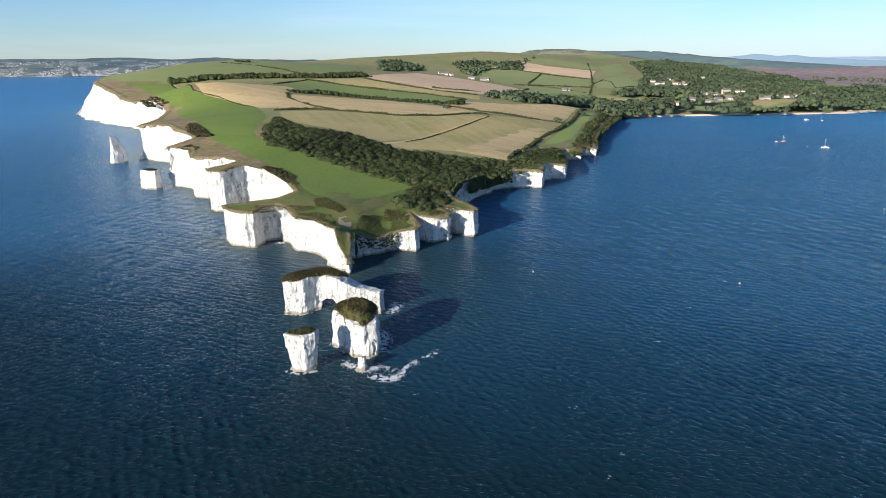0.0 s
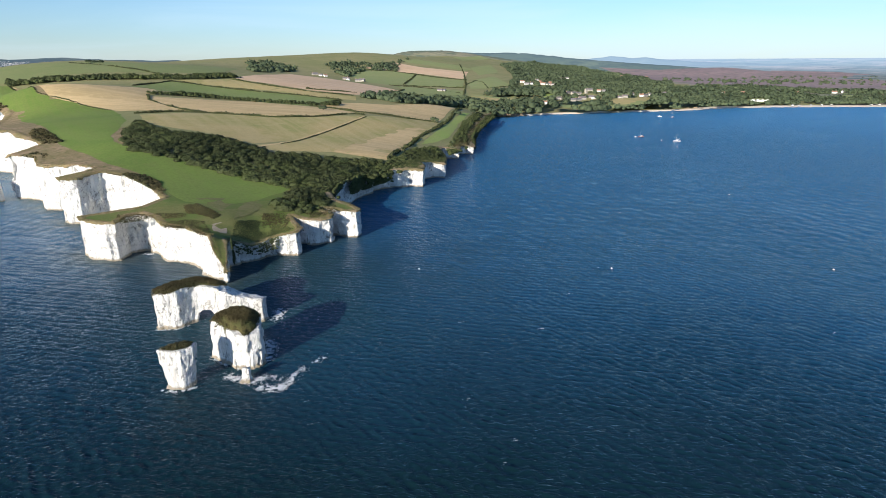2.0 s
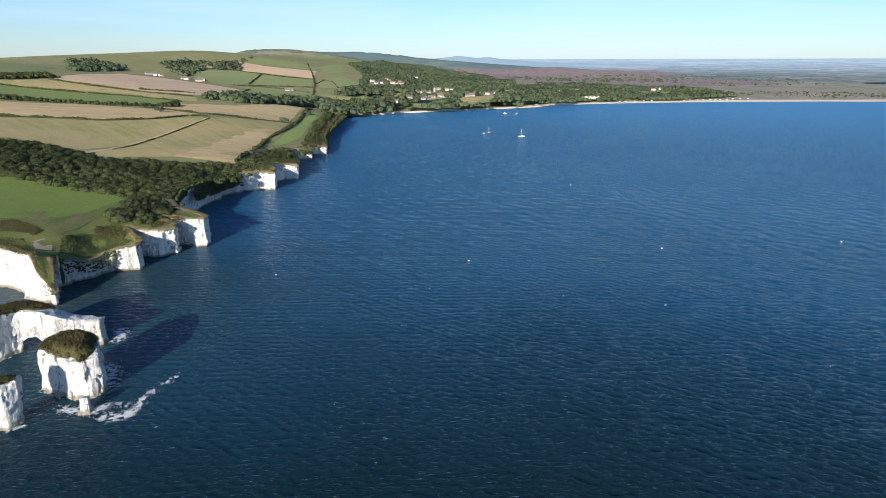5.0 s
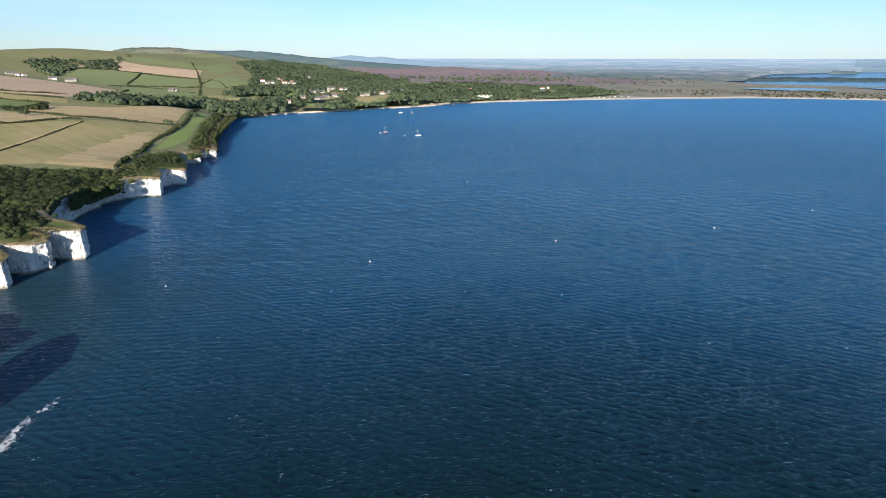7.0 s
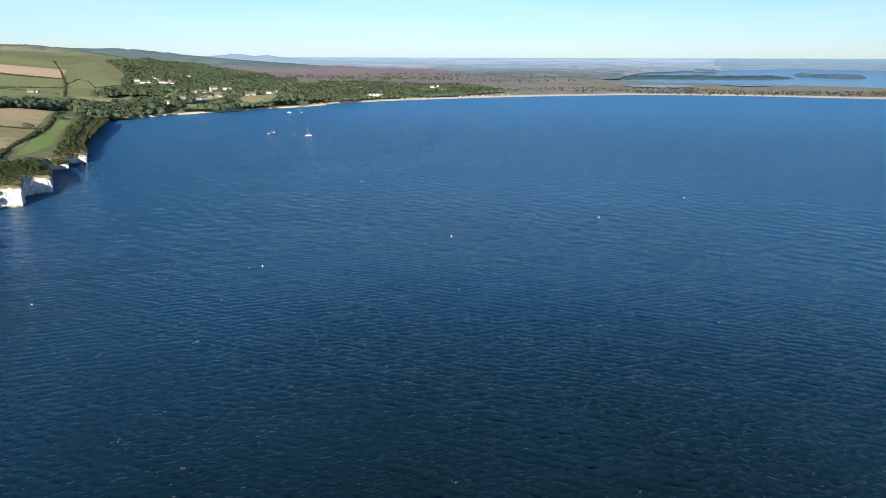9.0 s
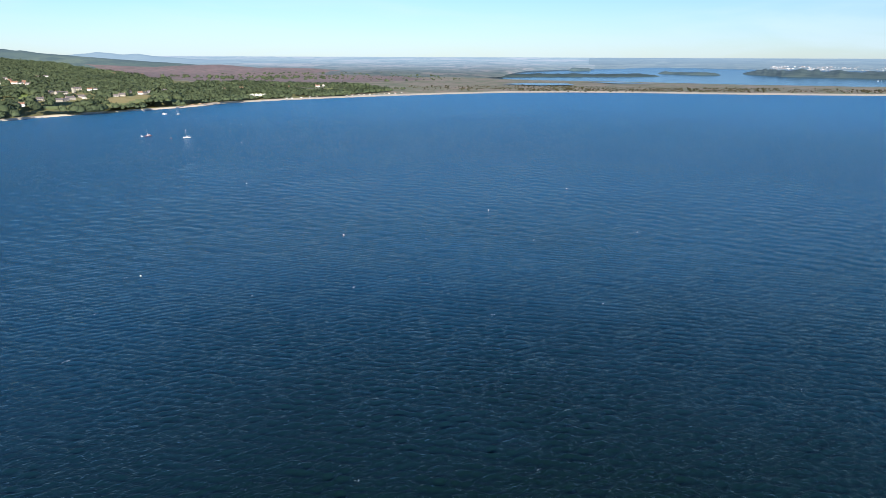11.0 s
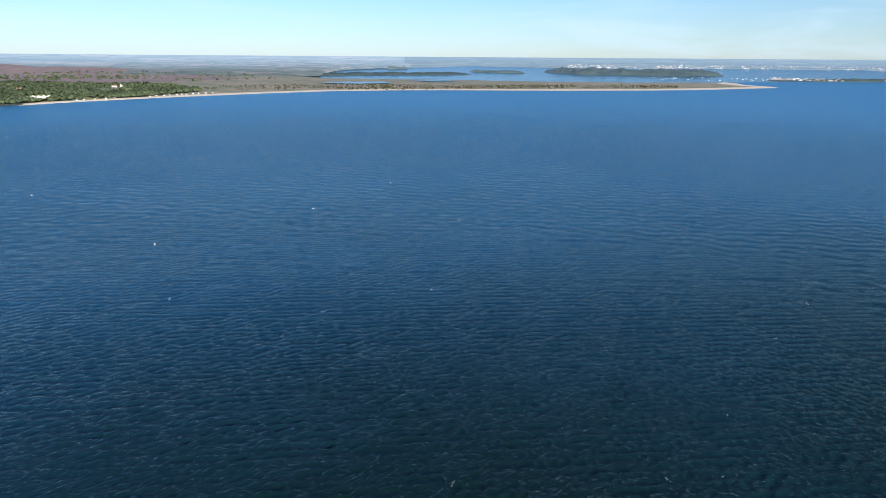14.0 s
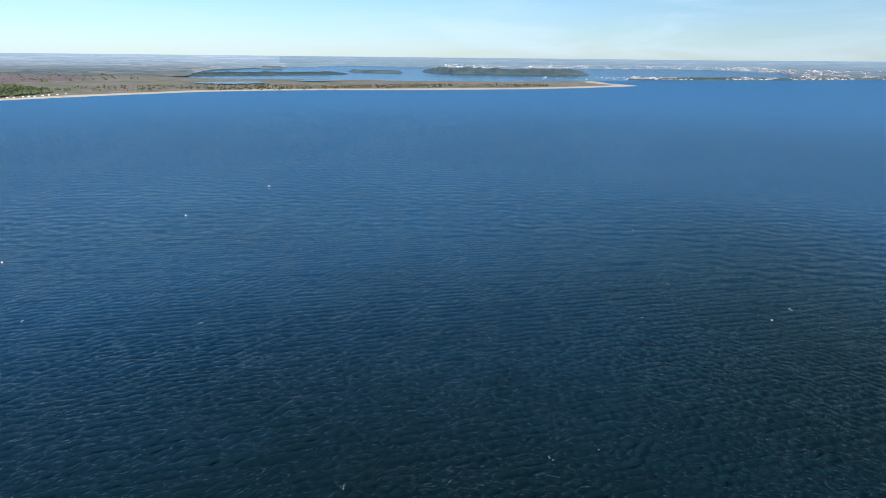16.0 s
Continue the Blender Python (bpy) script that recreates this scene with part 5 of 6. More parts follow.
# ---- paths and bare ground ----
def ribbon(name, line, width, material, label, lift=0.6):
    p = resampled(line, 3.0)
    p = p + outward(p) * (0.5 * grain(p, 15.0, 6))[:, None]
    n = outward(p)
    w = width * (1 + 0.4 * grain(p, 8.0, 7)) / 2
    rows = [on_land(p + n * (w * k)[:, None], lift * 0.5 * up) for k, up in ((-1, 0.85), (-0.6, 1), (0, 1), (0.6, 1), (1, 0.85))]
    m = len(p)
    i = np.arange(m - 1)
    f = np.concatenate([np.stack([r * m + i, (r + 1) * m + i, (r + 1) * m + i + 1, r * m + i + 1], -1) for r in range(4)])
    return thing(name, np.concatenate(rows), f, material, True, label=label, category="path", kind="structure")


field([(-66, 380), (-61, 384), (-57, 379), (-56, 371), (-58, 364), (-62, 366), (-64, 372)], PATH_M, "bare chalky ground where paths meet", 0.9)
ribbon("track", TRACK, 4.0, STUBBLE, "pale rutted farm track across stubble", 1.05)
hedge([(x + 3, y) for x, y in TRACK], 1.2, 1.1, 132, "low broken hedge beside a farm track")
field(TAN_CORNER, STUBBLE, "pale tan corner of a stubble field", 1.6)
field(DRY_GRASS, DRY_M, "tawny dry grass on a turf spur", 1.3)
field([(-50, 441), (-39, 428), (-46, 404), (-55, 388), (-55, 402), (-53, 422)], DRY_M, "tawny rough grass beside a mown path", 1.3)
field(DRY_WEST, TURF, "dry brown grass above a cliff", 1.5)

# ---- beach ----
def sand_strip(line, widths, label):
    p = resampled(line, 20.0)
    n = -outward(p)
    s = np.linspace(0, 1, len(p))
    w = np.interp(s, np.linspace(0, 1, len(widths)), widths) * (1 + 0.25 * grain(p, 120.0, 3))
    rows = []
    for k, z in ((-0.15, -0.6), (0.0, 0.15), (0.5, 1.6), (1.0, 3.0), (1.15, 2.2)):
        rows.append(np.c_[p + n * (k * w)[:, None], np.full(len(p), z)])
    m = len(p)
    i = np.arange(m - 1)
    f = np.concatenate([np.stack([r * m + i, r * m + i + 1, (r + 1) * m + i + 1, (r + 1) * m + i], -1) for r in range(4)])
    return thing("beach", drawn_in(np.concatenate(rows)), f, SAND, True, label=label, category="beach", kind="structure")


sand_strip(BEACH_COAST[:7], [4, 6, 8, 8, 8], "narrow strip of pale sand under wooded banks")
sand_strip(BEACH_COAST[6:], [16, 26, 34, 40, 46, 52, 60], "long straight beach of pale sand")
sand_strip(BEACH_COAST[-2:] + HARBOUR_SHORE[:3], [60, 70, 120, 60], "broad sandy point at a harbour mouth")


def bank(line, top, material, label):
    """A low crumbling cliff behind a beach."""
    p = resampled(line, 2.5)
    n = -outward(p)
    h = top * np.clip(0.75 + 0.7 * grain(p, 14.0, 8), 0.15, 1.4) * np.sin(np.linspace(0.05, np.pi - 0.05, len(p))) ** 0.5
    rows = [np.c_[p + n * (o + 1.5 * grain(np.c_[p, h * k], 4.0, 9))[:, None], h * k + 0.5] for o, k in ((5, -0.3), (6, 0.1), (7.5, 0.5), (9, 0.85), (12, 1.0), (18, 0.7))]
    m = len(p)
    i = np.arange(m - 1)
    f = np.concatenate([np.stack([r * m + i, r * m + i + 1, (r + 1) * m + i + 1, (r + 1) * m + i], -1) for r in range(5)])
    return thing("bank", np.concatenate(rows), f, material, label=label, category="cliff", kind="structure")


bank([(835, 1326), (866, 1333), (884, 1345), (900, 1354)], 6.5, SANDSTONE, "orange sandstone bluff at the end of a beach")
bank([(365, 1268), (400, 1276), (433, 1285), (455, 1291)], 6, SANDSTONE, "orange sandy bank under trees")

# ---- distance ----
def at_bearing(a, d, z):
    a = np.radians(a)
    return np.stack([EYE[0] + d * np.sin(a), EYE[1] + d * np.cos(a), z + 0 * a * d], -1)


def far_sheet(name, near, rise, material, label, step=0.25, lump=6.0, seed=1, rag=0.012):
    """Country from a near edge outwards. near: bearings and distances of the edge; rise: (metres beyond the edge, height) or a function."""
    az = np.arange(near[0][0], near[-1][0] + step / 2, step)
    d0 = np.interp(az, *np.array(near, float).T) * (1 + rag * grain(np.c_[az * 3, az * 0], 1.0, seed, 3))
    out = np.concatenate([np.array([0.0, 20.0]), 20 + 60 * (1.22 ** np.arange(1, 36) - 1)])
    out = out[out < 40000]
    rows = []
    for o in out:
        d = d0 + o
        z = rise(az, d, o) if callable(rise) else np.interp(o, *np.array(rise, float).T) + 0 * az
        p = at_bearing(az, d, 0.0)
        z = z + (lump * grain(p[:, :2], 260.0, seed, 3) * min(1, o / 200) if o else 0)
        rows.append(np.c_[p[:, :2], z])
    m = len(az)
    i = np.arange(m - 1)
    f = np.concatenate([np.stack([r * m + i, r * m + i + 1, (r + 1) * m + i + 1, (r + 1) * m + i], -1) for r in range(len(rows) - 1)])
    return thing(name, drawn_in(np.concatenate(rows)), f[:, ::-1].copy(), material, True, label=label, category="distance", kind="structure")


RIDGE_A = [(5, 128), (6.4, 145), (7.2, 160), (8.1, 169), (9.1, 172), (11, 175), (11.9, 172), (12.9, 163), (13.9, 152), (15, 138), (18.2, 111), (22, 60)]
RIDGE_B = [(9, 120), (12, 174), (13, 177), (13.9, 173), (15.8, 168), (16.7, 168), (18.5, 160), (20, 148), (20.7, 145), (22, 131), (23.3, 123), (25, 111), (28, 91), (33, 60)]
RIDGE_C = [(22.6, 90), (23.3, 125), (25, 144), (25.5, 158), (26.4, 152), (27.3, 132), (27.7, 137), (28.4, 145), (29.6, 117), (31.9, 89), (34.3, 68), (37, 58), (42, 40)]


def ridge(profile, at, width):
    prof = np.array(profile, float).T

    def rise(az, d, o):
        return np.interp(az, *prof) * np.exp(-((d - at) / width) ** 2) - 6
    return rise


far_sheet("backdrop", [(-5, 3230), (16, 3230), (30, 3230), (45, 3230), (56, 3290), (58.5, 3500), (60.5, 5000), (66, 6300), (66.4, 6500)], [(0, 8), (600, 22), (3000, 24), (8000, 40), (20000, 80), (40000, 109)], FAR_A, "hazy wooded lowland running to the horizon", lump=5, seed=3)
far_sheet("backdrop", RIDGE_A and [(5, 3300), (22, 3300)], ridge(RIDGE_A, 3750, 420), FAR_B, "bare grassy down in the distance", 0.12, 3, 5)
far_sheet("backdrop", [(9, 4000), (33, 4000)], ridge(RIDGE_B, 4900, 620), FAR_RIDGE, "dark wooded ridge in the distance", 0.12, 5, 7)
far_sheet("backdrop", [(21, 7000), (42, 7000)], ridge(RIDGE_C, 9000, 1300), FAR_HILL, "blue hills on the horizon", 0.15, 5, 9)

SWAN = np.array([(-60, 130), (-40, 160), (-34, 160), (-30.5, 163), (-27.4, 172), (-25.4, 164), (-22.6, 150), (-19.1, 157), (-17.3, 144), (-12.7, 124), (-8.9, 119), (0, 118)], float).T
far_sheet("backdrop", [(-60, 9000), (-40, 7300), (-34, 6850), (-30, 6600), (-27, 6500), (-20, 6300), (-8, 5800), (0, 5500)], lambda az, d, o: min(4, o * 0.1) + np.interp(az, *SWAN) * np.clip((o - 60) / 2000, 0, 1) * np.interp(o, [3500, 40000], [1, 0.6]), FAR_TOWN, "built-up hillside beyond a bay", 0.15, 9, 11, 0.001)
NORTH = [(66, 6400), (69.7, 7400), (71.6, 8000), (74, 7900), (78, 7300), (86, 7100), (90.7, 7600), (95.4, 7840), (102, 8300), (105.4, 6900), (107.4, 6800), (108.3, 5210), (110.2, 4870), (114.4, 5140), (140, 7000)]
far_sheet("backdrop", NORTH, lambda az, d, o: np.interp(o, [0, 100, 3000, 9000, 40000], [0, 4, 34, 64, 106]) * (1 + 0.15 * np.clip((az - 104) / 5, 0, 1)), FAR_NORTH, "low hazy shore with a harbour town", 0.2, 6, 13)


def island(near, depth, height, label, material, seed):
    """A low wooded island seen across the harbour."""
    az = np.arange(near[0][0], near[-1][0] + 0.01, 0.08)
    d0 = np.interp(az, *np.array(near, float).T)
    t = (az - az[0]) / (az[-1] - az[0])
    body = np.clip(np.minimum(t, 1 - t) * 9, 0.05, 1) ** 0.6
    rows = []
    for k, h in ((0, -0.5), (0.02, 1.5), (0.10, 0.75), (0.5, 1.0), (0.9, 0.8), (1, 0)):
        d = d0 + depth * body * k
        p = at_bearing(az, d, 0.0)
        z = h if k < 0.05 else height * h * body * (1 + 0.38 * grain(p[:, :2], 45.0, seed, 3))
        rows.append(np.c_[p[:, :2], z + 0 * az])
    m = len(az)
    i = np.arange(m - 1)
    f = np.concatenate([np.stack([r * m + i, (r + 1) * m + i, (r + 1) * m + i + 1, r * m + i + 1], -1) for r in range(5)])
    return thing("island", drawn_in(np.concatenate(rows)), f, material, label=label, category="island", kind="structure")


# island woods, with haze glow as in the other far materials
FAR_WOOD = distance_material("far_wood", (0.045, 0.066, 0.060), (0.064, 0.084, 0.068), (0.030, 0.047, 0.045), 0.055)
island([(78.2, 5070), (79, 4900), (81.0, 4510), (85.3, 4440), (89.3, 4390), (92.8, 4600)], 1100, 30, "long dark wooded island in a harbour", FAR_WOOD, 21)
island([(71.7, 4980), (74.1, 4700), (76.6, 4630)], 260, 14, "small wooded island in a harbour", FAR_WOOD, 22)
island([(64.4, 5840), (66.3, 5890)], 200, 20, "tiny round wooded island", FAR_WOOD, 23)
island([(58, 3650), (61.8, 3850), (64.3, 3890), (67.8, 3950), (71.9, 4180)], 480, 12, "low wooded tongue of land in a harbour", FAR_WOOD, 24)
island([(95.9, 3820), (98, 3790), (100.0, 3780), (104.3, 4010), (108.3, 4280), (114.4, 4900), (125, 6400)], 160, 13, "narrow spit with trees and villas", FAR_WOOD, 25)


def calm_material():
    k = Nodes("calm_water")
    n = k.bump(k.noise(0.05, 3, 0.6), 0.4, 1.0)
    return k.done(k.mix(k.ramp(k.noise(0.008, 4), 0.4, 0.6), (0.03, 0.105, 0.17), (0.045, 0.13, 0.20)), 0.2, n, spec=0.5)


CALM = calm_material()
_az = np.arange(56, 114, 0.5)
_near = np.interp(_az, [56, 90, 94, 100, 112], [3000, 3100, 3450, 3900, 4900])
_rows = [drawn_in(np.c_[at_bearing(_az, _near + o, 0.0)[:, :2], np.full(len(_az), 0.35)]) for o in (0, 300, 700, 1200, 2000, 3000, 4500, 6000)]
_m, _i = len(_az), np.arange(len(_az) - 1)
_f = np.concatenate([np.stack([r * _m + i0 for r, i0 in ((q, _i), (q + 1, _i), (q + 1, _i + 1), (q, _i + 1))], -1) for q in range(7)])
thing("harbour", np.concatenate(_rows), _f[:, ::-1].copy(), CALM, True, label="pale sheltered water of a wide harbour", category="water", kind="structure")


def pool(edge, label):
    p = at_bearing(np.array([a for a, _ in edge], float), np.array([d for _, d in edge], float), 0.0)
    q = resampled(p[:, :2], 12.0, True)
    q = q + outward(q, True) * (6 * grain(q, 40.0, 31))[:, None]
    v, f = sheet(q, 60.0)
    return thing("pool", drawn_in(np.c_[v, land(v[:, 0], v[:, 1]) + 3.0]), f, CALM, True, label=label, category="water", kind="structure")


pool([(58.6, 2500), (60.4, 2620), (64.4, 2650), (64.9, 2520), (61.9, 2440)], "shallow blue lagoon among dune heath")
pool([(65.8, 2840), (69.8, 2820), (71.3, 2740), (68.3, 2700)], "narrow blue lagoon behind dunes")


def boxes(soup, p, w, d, h, turn):
    """Plain gabled blocks, far too small to tell apart."""
    n = len(p)
    u = np.array([[-1, -1, -0.3], [1, -1, -0.3], [1, 1, -0.3], [-1, 1, -0.3], [-1, -1, 1], [1, -1, 1], [1, 1, 1], [-1, 1, 1], [-1, 0, 1.5], [1, 0, 1.5]], float)
    v = u[None] * np.stack([w / 2, d / 2, h], -1)[:, None]
    c, s = np.cos(turn)[:, None], np.sin(turn)[:, None]
    v = np.stack([v[..., 0] * c - v[..., 1] * s, v[..., 0] * s + v[..., 1] * c, v[..., 2]], -1) + p[:, None]
    f = np.array([[0, 1, 5, 4], [1, 2, 6, 5], [2, 3, 7, 6], [3, 0, 4, 7], [4, 5, 9, 8], [6, 7, 8, 9], [5, 6, 9, 9], [7, 4, 8, 8]])[:6]
    soup.add(v.reshape(-1, 3), (f[None] + np.arange(n)[:, None, None] * 10).reshape(-1, 4))


def house_material():
    k = Nodes("far_houses")
    r = k.random("island")
    c = k.mix(k.ramp(r, 0.15, 0.5), (0.80, 0.79, 0.77), (0.42, 0.40, 0.39))
    c = k.mix(k.ramp(r, 0.7, 0.8), c, (0.34, 0.29, 0.27))
    return k.done(c, 0.9, spec=0.2)


FAR_HOUSE = house_material()


def town(name, count, az, beyond, near, height, size, seed, label, clump=0.0):
    rs = np.random.RandomState(seed)
    a = rs.uniform(az[0], az[1], count * 3)
    o = rs.uniform(0, 1, count * 3) ** 1.4 * (beyond[1] - beyond[0]) + beyond[0]
    keep = grain(np.c_[a * 1.6, o / 400], 1.0, seed, 2) > clump
    a, o = a[keep][:count], o[keep][:count]
    d = np.interp(a, *np.array(near, float).T) + o
    z = height(a, d, o)
    p = at_bearing(a, d, 0.0)
    p[:, 2] = z
    s = Soup()
    w = rs.uniform(0.6, 1.6, len(a)) * size
    boxes(s, p, w, w * rs.uniform(0.5, 0.9, len(a)), rs.uniform(0.22, 0.5, len(a)) * size * 0.6, np.radians(a) * -1 + rs.normal(size=len(a)) * 0.5)
    s.thing(name, FAR_HOUSE, warp=True, label=label, category="town", kind="stuff")


SWAN_NEAR = [(-60, 9000), (-40, 7300), (-34, 6850), (-30, 6600), (-27, 6500), (-20, 6300)]
town("town", 7000, (-37, -20), (30, 1700), SWAN_NEAR, lambda a, d, o: 5 + np.interp(a, *SWAN) * np.clip((o - 60) / 2000, 0, 1), 5.4, 41, "pale seaside town climbing a hillside beyond a bay", -0.55)
town("town", 600, (80, 104), (40, 1500), NORTH, lambda a, d, o: np.interp(o, [0, 100, 3000], [3, 6, 40]), 11, 42, "white harbour town on a far shore", -0.1)
town("town", 700, (104, 118), (20, 1800), NORTH, lambda a, d, o: np.interp(o, [0, 100, 3000], [3, 8, 44]), 10, 43, "pale houses among trees on a far shore", -0.1)
SPIT_NEAR = [(95.9, 3820), (98, 3790), (100.0, 3780), (104.3, 4010), (108.3, 4280), (114.4, 4900), (125, 6400)]
town("town", 420, (96.2, 118), (6, 90), SPIT_NEAR, lambda a, d, o: 4 + 0.09 * o, 11, 44, "row of white villas along a sandy spit", -0.5)

# harbour crane on the far quay
crane = new("harbour_crane")
_q = drawn_in(at_bearing(89.47, 7550.0, 4.0))
crane.matrix_world = pose(float(_q[0]), float(_q[1]), float(_q[2]), 0, 0, 25) @ Matrix.Scale(0.62, 4)
tagged(crane, "tall pale harbour crane on a far quay", "crane")
CRANE_M = plain_material("pale_steel", (0.46, 0.48, 0.50), 0.6)
for _x, _y in ((-4, -3), (4, -3), (-4, 3), (4, 3)):
    bm = bmesh.new()
    bmesh.ops.create_cube(bm, size=1, matrix=Matrix.LocRotScale((_x, _y, 9), None, (1.4, 1.4, 18)))
    part("leg", bm, CRANE_M, crane)
for _n, _p, _s, _r in (("portal", (0, 0, 18.5), (10, 8, 1.6), 0), ("tower", (0, 0, 30), (3.2, 3.2, 22), 0), ("cab", (1.5, 0, 41), (5, 4, 4), 0), ("jib", (13, 0, 50), (30, 1.5, 1.6), -32), ("counterweight", (-6, 0, 41), (5, 3, 3.5), 0)):
    bm = bmesh.new()
    bmesh.ops.create_cube(bm, size=1, matrix=Matrix.LocRotScale(_p, Euler((0, radians(_r), 0)), _s))
    bmesh.ops.bevel(bm, geom=bm.edges[:], offset=0.2, segments=1, affect="EDGES")
    part(_n, bm, CRANE_M, crane)

# ---- village ----
def house(place, size, turn, wall_material, roof_material, label, tall=1.0, chimney=True):
    x, y = place
    w, d, h = (v * 0.8 for v in size)
    base = new("house")
    base.matrix_world = pose(x, y, float(land(x, y)) - 0.3, 0, 0, turn)
    tagged(base, label, "house", "village houses")
    bm = bmesh.new()
    bmesh.ops.create_cube(bm, size=1, matrix=Matrix.LocRotScale((0, 0, h * tall / 2), None, (w, d, h * tall)))
    g = [bm.verts.new(q) for q in ((-w / 2, -d / 2, h * tall), (-w / 2, d / 2, h * tall), (-w / 2, 0, h * tall + d * 0.42), (w / 2, -d / 2, h * tall), (w / 2, d / 2, h * tall), (w / 2, 0, h * tall + d * 0.42))]
    bm.faces.new((g[0], g[1], g[2]))
    bm.faces.new((g[3], g[5], g[4]))
    part("wall", bm, wall_material, base)
    bm = bmesh.new()
    e, t, rise = 0.4, 0.3, d * 0.42
    for s in (-1, 1):
        q = [(-w / 2 - e, s * (d / 2 + e), h * tall - 0.2), (w / 2 + e, s * (d / 2 + e), h * tall - 0.2), (w / 2 + e, 0, h * tall + rise), (-w / 2 - e, 0, h * tall + rise)]
        lo, hi = [bm.verts.new(v) for v in q], [bm.verts.new((v[0], v[1], v[2] + t)) for v in q]
        bm.faces.new(hi)
        bm.faces.new(lo[::-1])
        for i in range(4):
            bm.faces.new((lo[i], lo[(i + 1) % 4], hi[(i + 1) % 4], hi[i]))
    part("roof", bm, roof_material, base)
    if chimney:
        for s in (-0.42, 0.42):
            bm = bmesh.new()
            bmesh.ops.create_cube(bm, size=1, matrix=Matrix.LocRotScale((s * w, 0, h * tall + d * 0.42 + 0.5), None, (0.9, 0.9, 2.2)))
            part("chimney", bm, BRICK, base)
    for fl in range(2 if h * tall > 4.5 else 1):
        for i in range(max(2, int(w / 3.5))):
            for s in (-1, 1):
                bm = bmesh.new()
                bmesh.ops.create_cube(bm, size=1, matrix=Matrix.LocRotScale((-w / 2 + w * (i + 0.5) / max(2, int(w / 3.5)), s * d / 2, 1.7 + 2.7 * fl), None, (1.1, 0.16, 1.3)))
                part("window", bm, GLASS, base)
    return base


_rs = np.random.RandomState(61)
for _q in HOUSES_WHITE:
    house(_q, (_rs.uniform(11, 18), _rs.uniform(7, 9), _rs.uniform(4.6, 6.0)), _rs.uniform(-40, 40), WHITEWASH, SLATE if _rs.rand() < 0.6 else TILE, "white-walled village house with a pitched roof among trees")
for _q in HOUSES_STONE:
    house(_q, (_rs.uniform(13, 24), _rs.uniform(8, 10), _rs.uniform(4.6, 6.0)), _rs.uniform(-40, 40), STONE, SLATE, "grey stone house with a slate roof among trees")
for _q in HOUSES_BRICK:
    house(_q, (_rs.uniform(12, 17), _rs.uniform(8, 10), _rs.uniform(6.0, 8.0)), _rs.uniform(-40, 40), BRICK, TILE, "tall red brick house with a clay-tiled roof")
house(TOWER[0], (7.5, 7.0, 11.0), 20, STONE, SLATE, "squat grey stone church tower", 1.2, False)

marquee = new("marquee")
marquee.matrix_world = pose(*MARQUEE[0], float(land(*MARQUEE[0])), 0, 0, -30)
tagged(marquee, "long white marquee with peaked bays on a lawn", "tent")
for _i in range(5):
    bm = bmesh.new()
    bmesh.ops.create_cone(bm, cap_ends=True, segments=4, radius1=8.0, radius2=0.4, depth=4.0, matrix=Matrix.LocRotScale((-22 + 11 * _i, 0, 5.5), Euler((0, 0, radians(45))), (0.98, 0.98, 1)))
    part("canopy", bm, WHITEWASH, marquee)
    bm = bmesh.new()
    bmesh.ops.create_cube(bm, size=1, matrix=Matrix.LocRotScale((-22 + 11 * _i, 0, 1.75), None, (10.8, 10.8, 3.5)))
    part("side_panel", bm, WHITEWASH, marquee)


def hut(place, turn, roof_material):
    base = new("beach_hut")
    base.matrix_world = pose(*place, float(land(*place)) - 0.2, 0, 0, turn) @ Matrix.Scale(0.72, 4)
    tagged(base, "small pale wooden beach hut behind the sand", "hut", "beach huts")
    bm = bmesh.new()
    bmesh.ops.create_cube(bm, size=1, matrix=Matrix.LocRotScale((0, 0, 1.4), None, (6, 4, 2.8)))
    part("wall", bm, WHITEWASH, base)
    bm = bmesh.new()
    v = [bm.verts.new(q) for q in ((-3.4, -2.4, 2.7), (3.4, -2.4, 2.7), (3.4, 2.4, 2.7), (-3.4, 2.4, 2.7), (-3.4, 0, 4.1), (3.4, 0, 4.1))]
    for f in ((0, 1, 5, 4), (2, 3, 4, 5), (0, 4, 3), (1, 2, 5), (3, 2, 1, 0)):
        bm.faces.new([v[i] for i in f])
    part("roof", bm, roof_material, base)


for _q in HUTS:
    hut(_q, _rs.uniform(-60, -20), SLATE if _rs.rand() < 0.5 else TILE)


# ---- boats ----
def hull_mesh(length, beam, depth):
    bm = bmesh.new()
    secs = []
    for t in np.linspace(0, 1, 9):
        half = beam / 2 * (np.sin(np.pi * min(1, 0.32 + t * 0.68)) ** 0.7 if t < 0.98 else 0.03)
        x = (t - 0.5) * length
        sheer = depth * (0.9 + 0.35 * (t - 0.4) ** 2 * 3)
        secs.append([bm.verts.new(q) for q in ((x, 0, -0.4), (x, half * 0.75, 0.05), (x, half, sheer), (x, 0, sheer + 0.08), (x, -half, sheer), (x, -half * 0.75, 0.05))])
    for a, b in zip(secs, secs[1:]):
        for i in range(6):
            bm.faces.new((a[i], b[i], b[(i + 1) % 6], a[(i + 1) % 6]))
    bm.faces.new(secs[0][::-1])
    bm.faces.new(secs[-1])
    bmesh.ops.recalc_face_normals(bm, faces=bm.faces)
    return bm


def spar(bm, a, b, r):
    a, b = Vector(a), Vector(b)
    m = Matrix.Translation((a + b) / 2) @ (b - a).to_track_quat("Z", "Y").to_matrix().to_4x4()
    bmesh.ops.create_cone(bm, cap_ends=True, segments=8, radius1=r, radius2=r * 0.7, depth=(b - a).length, matrix=m)


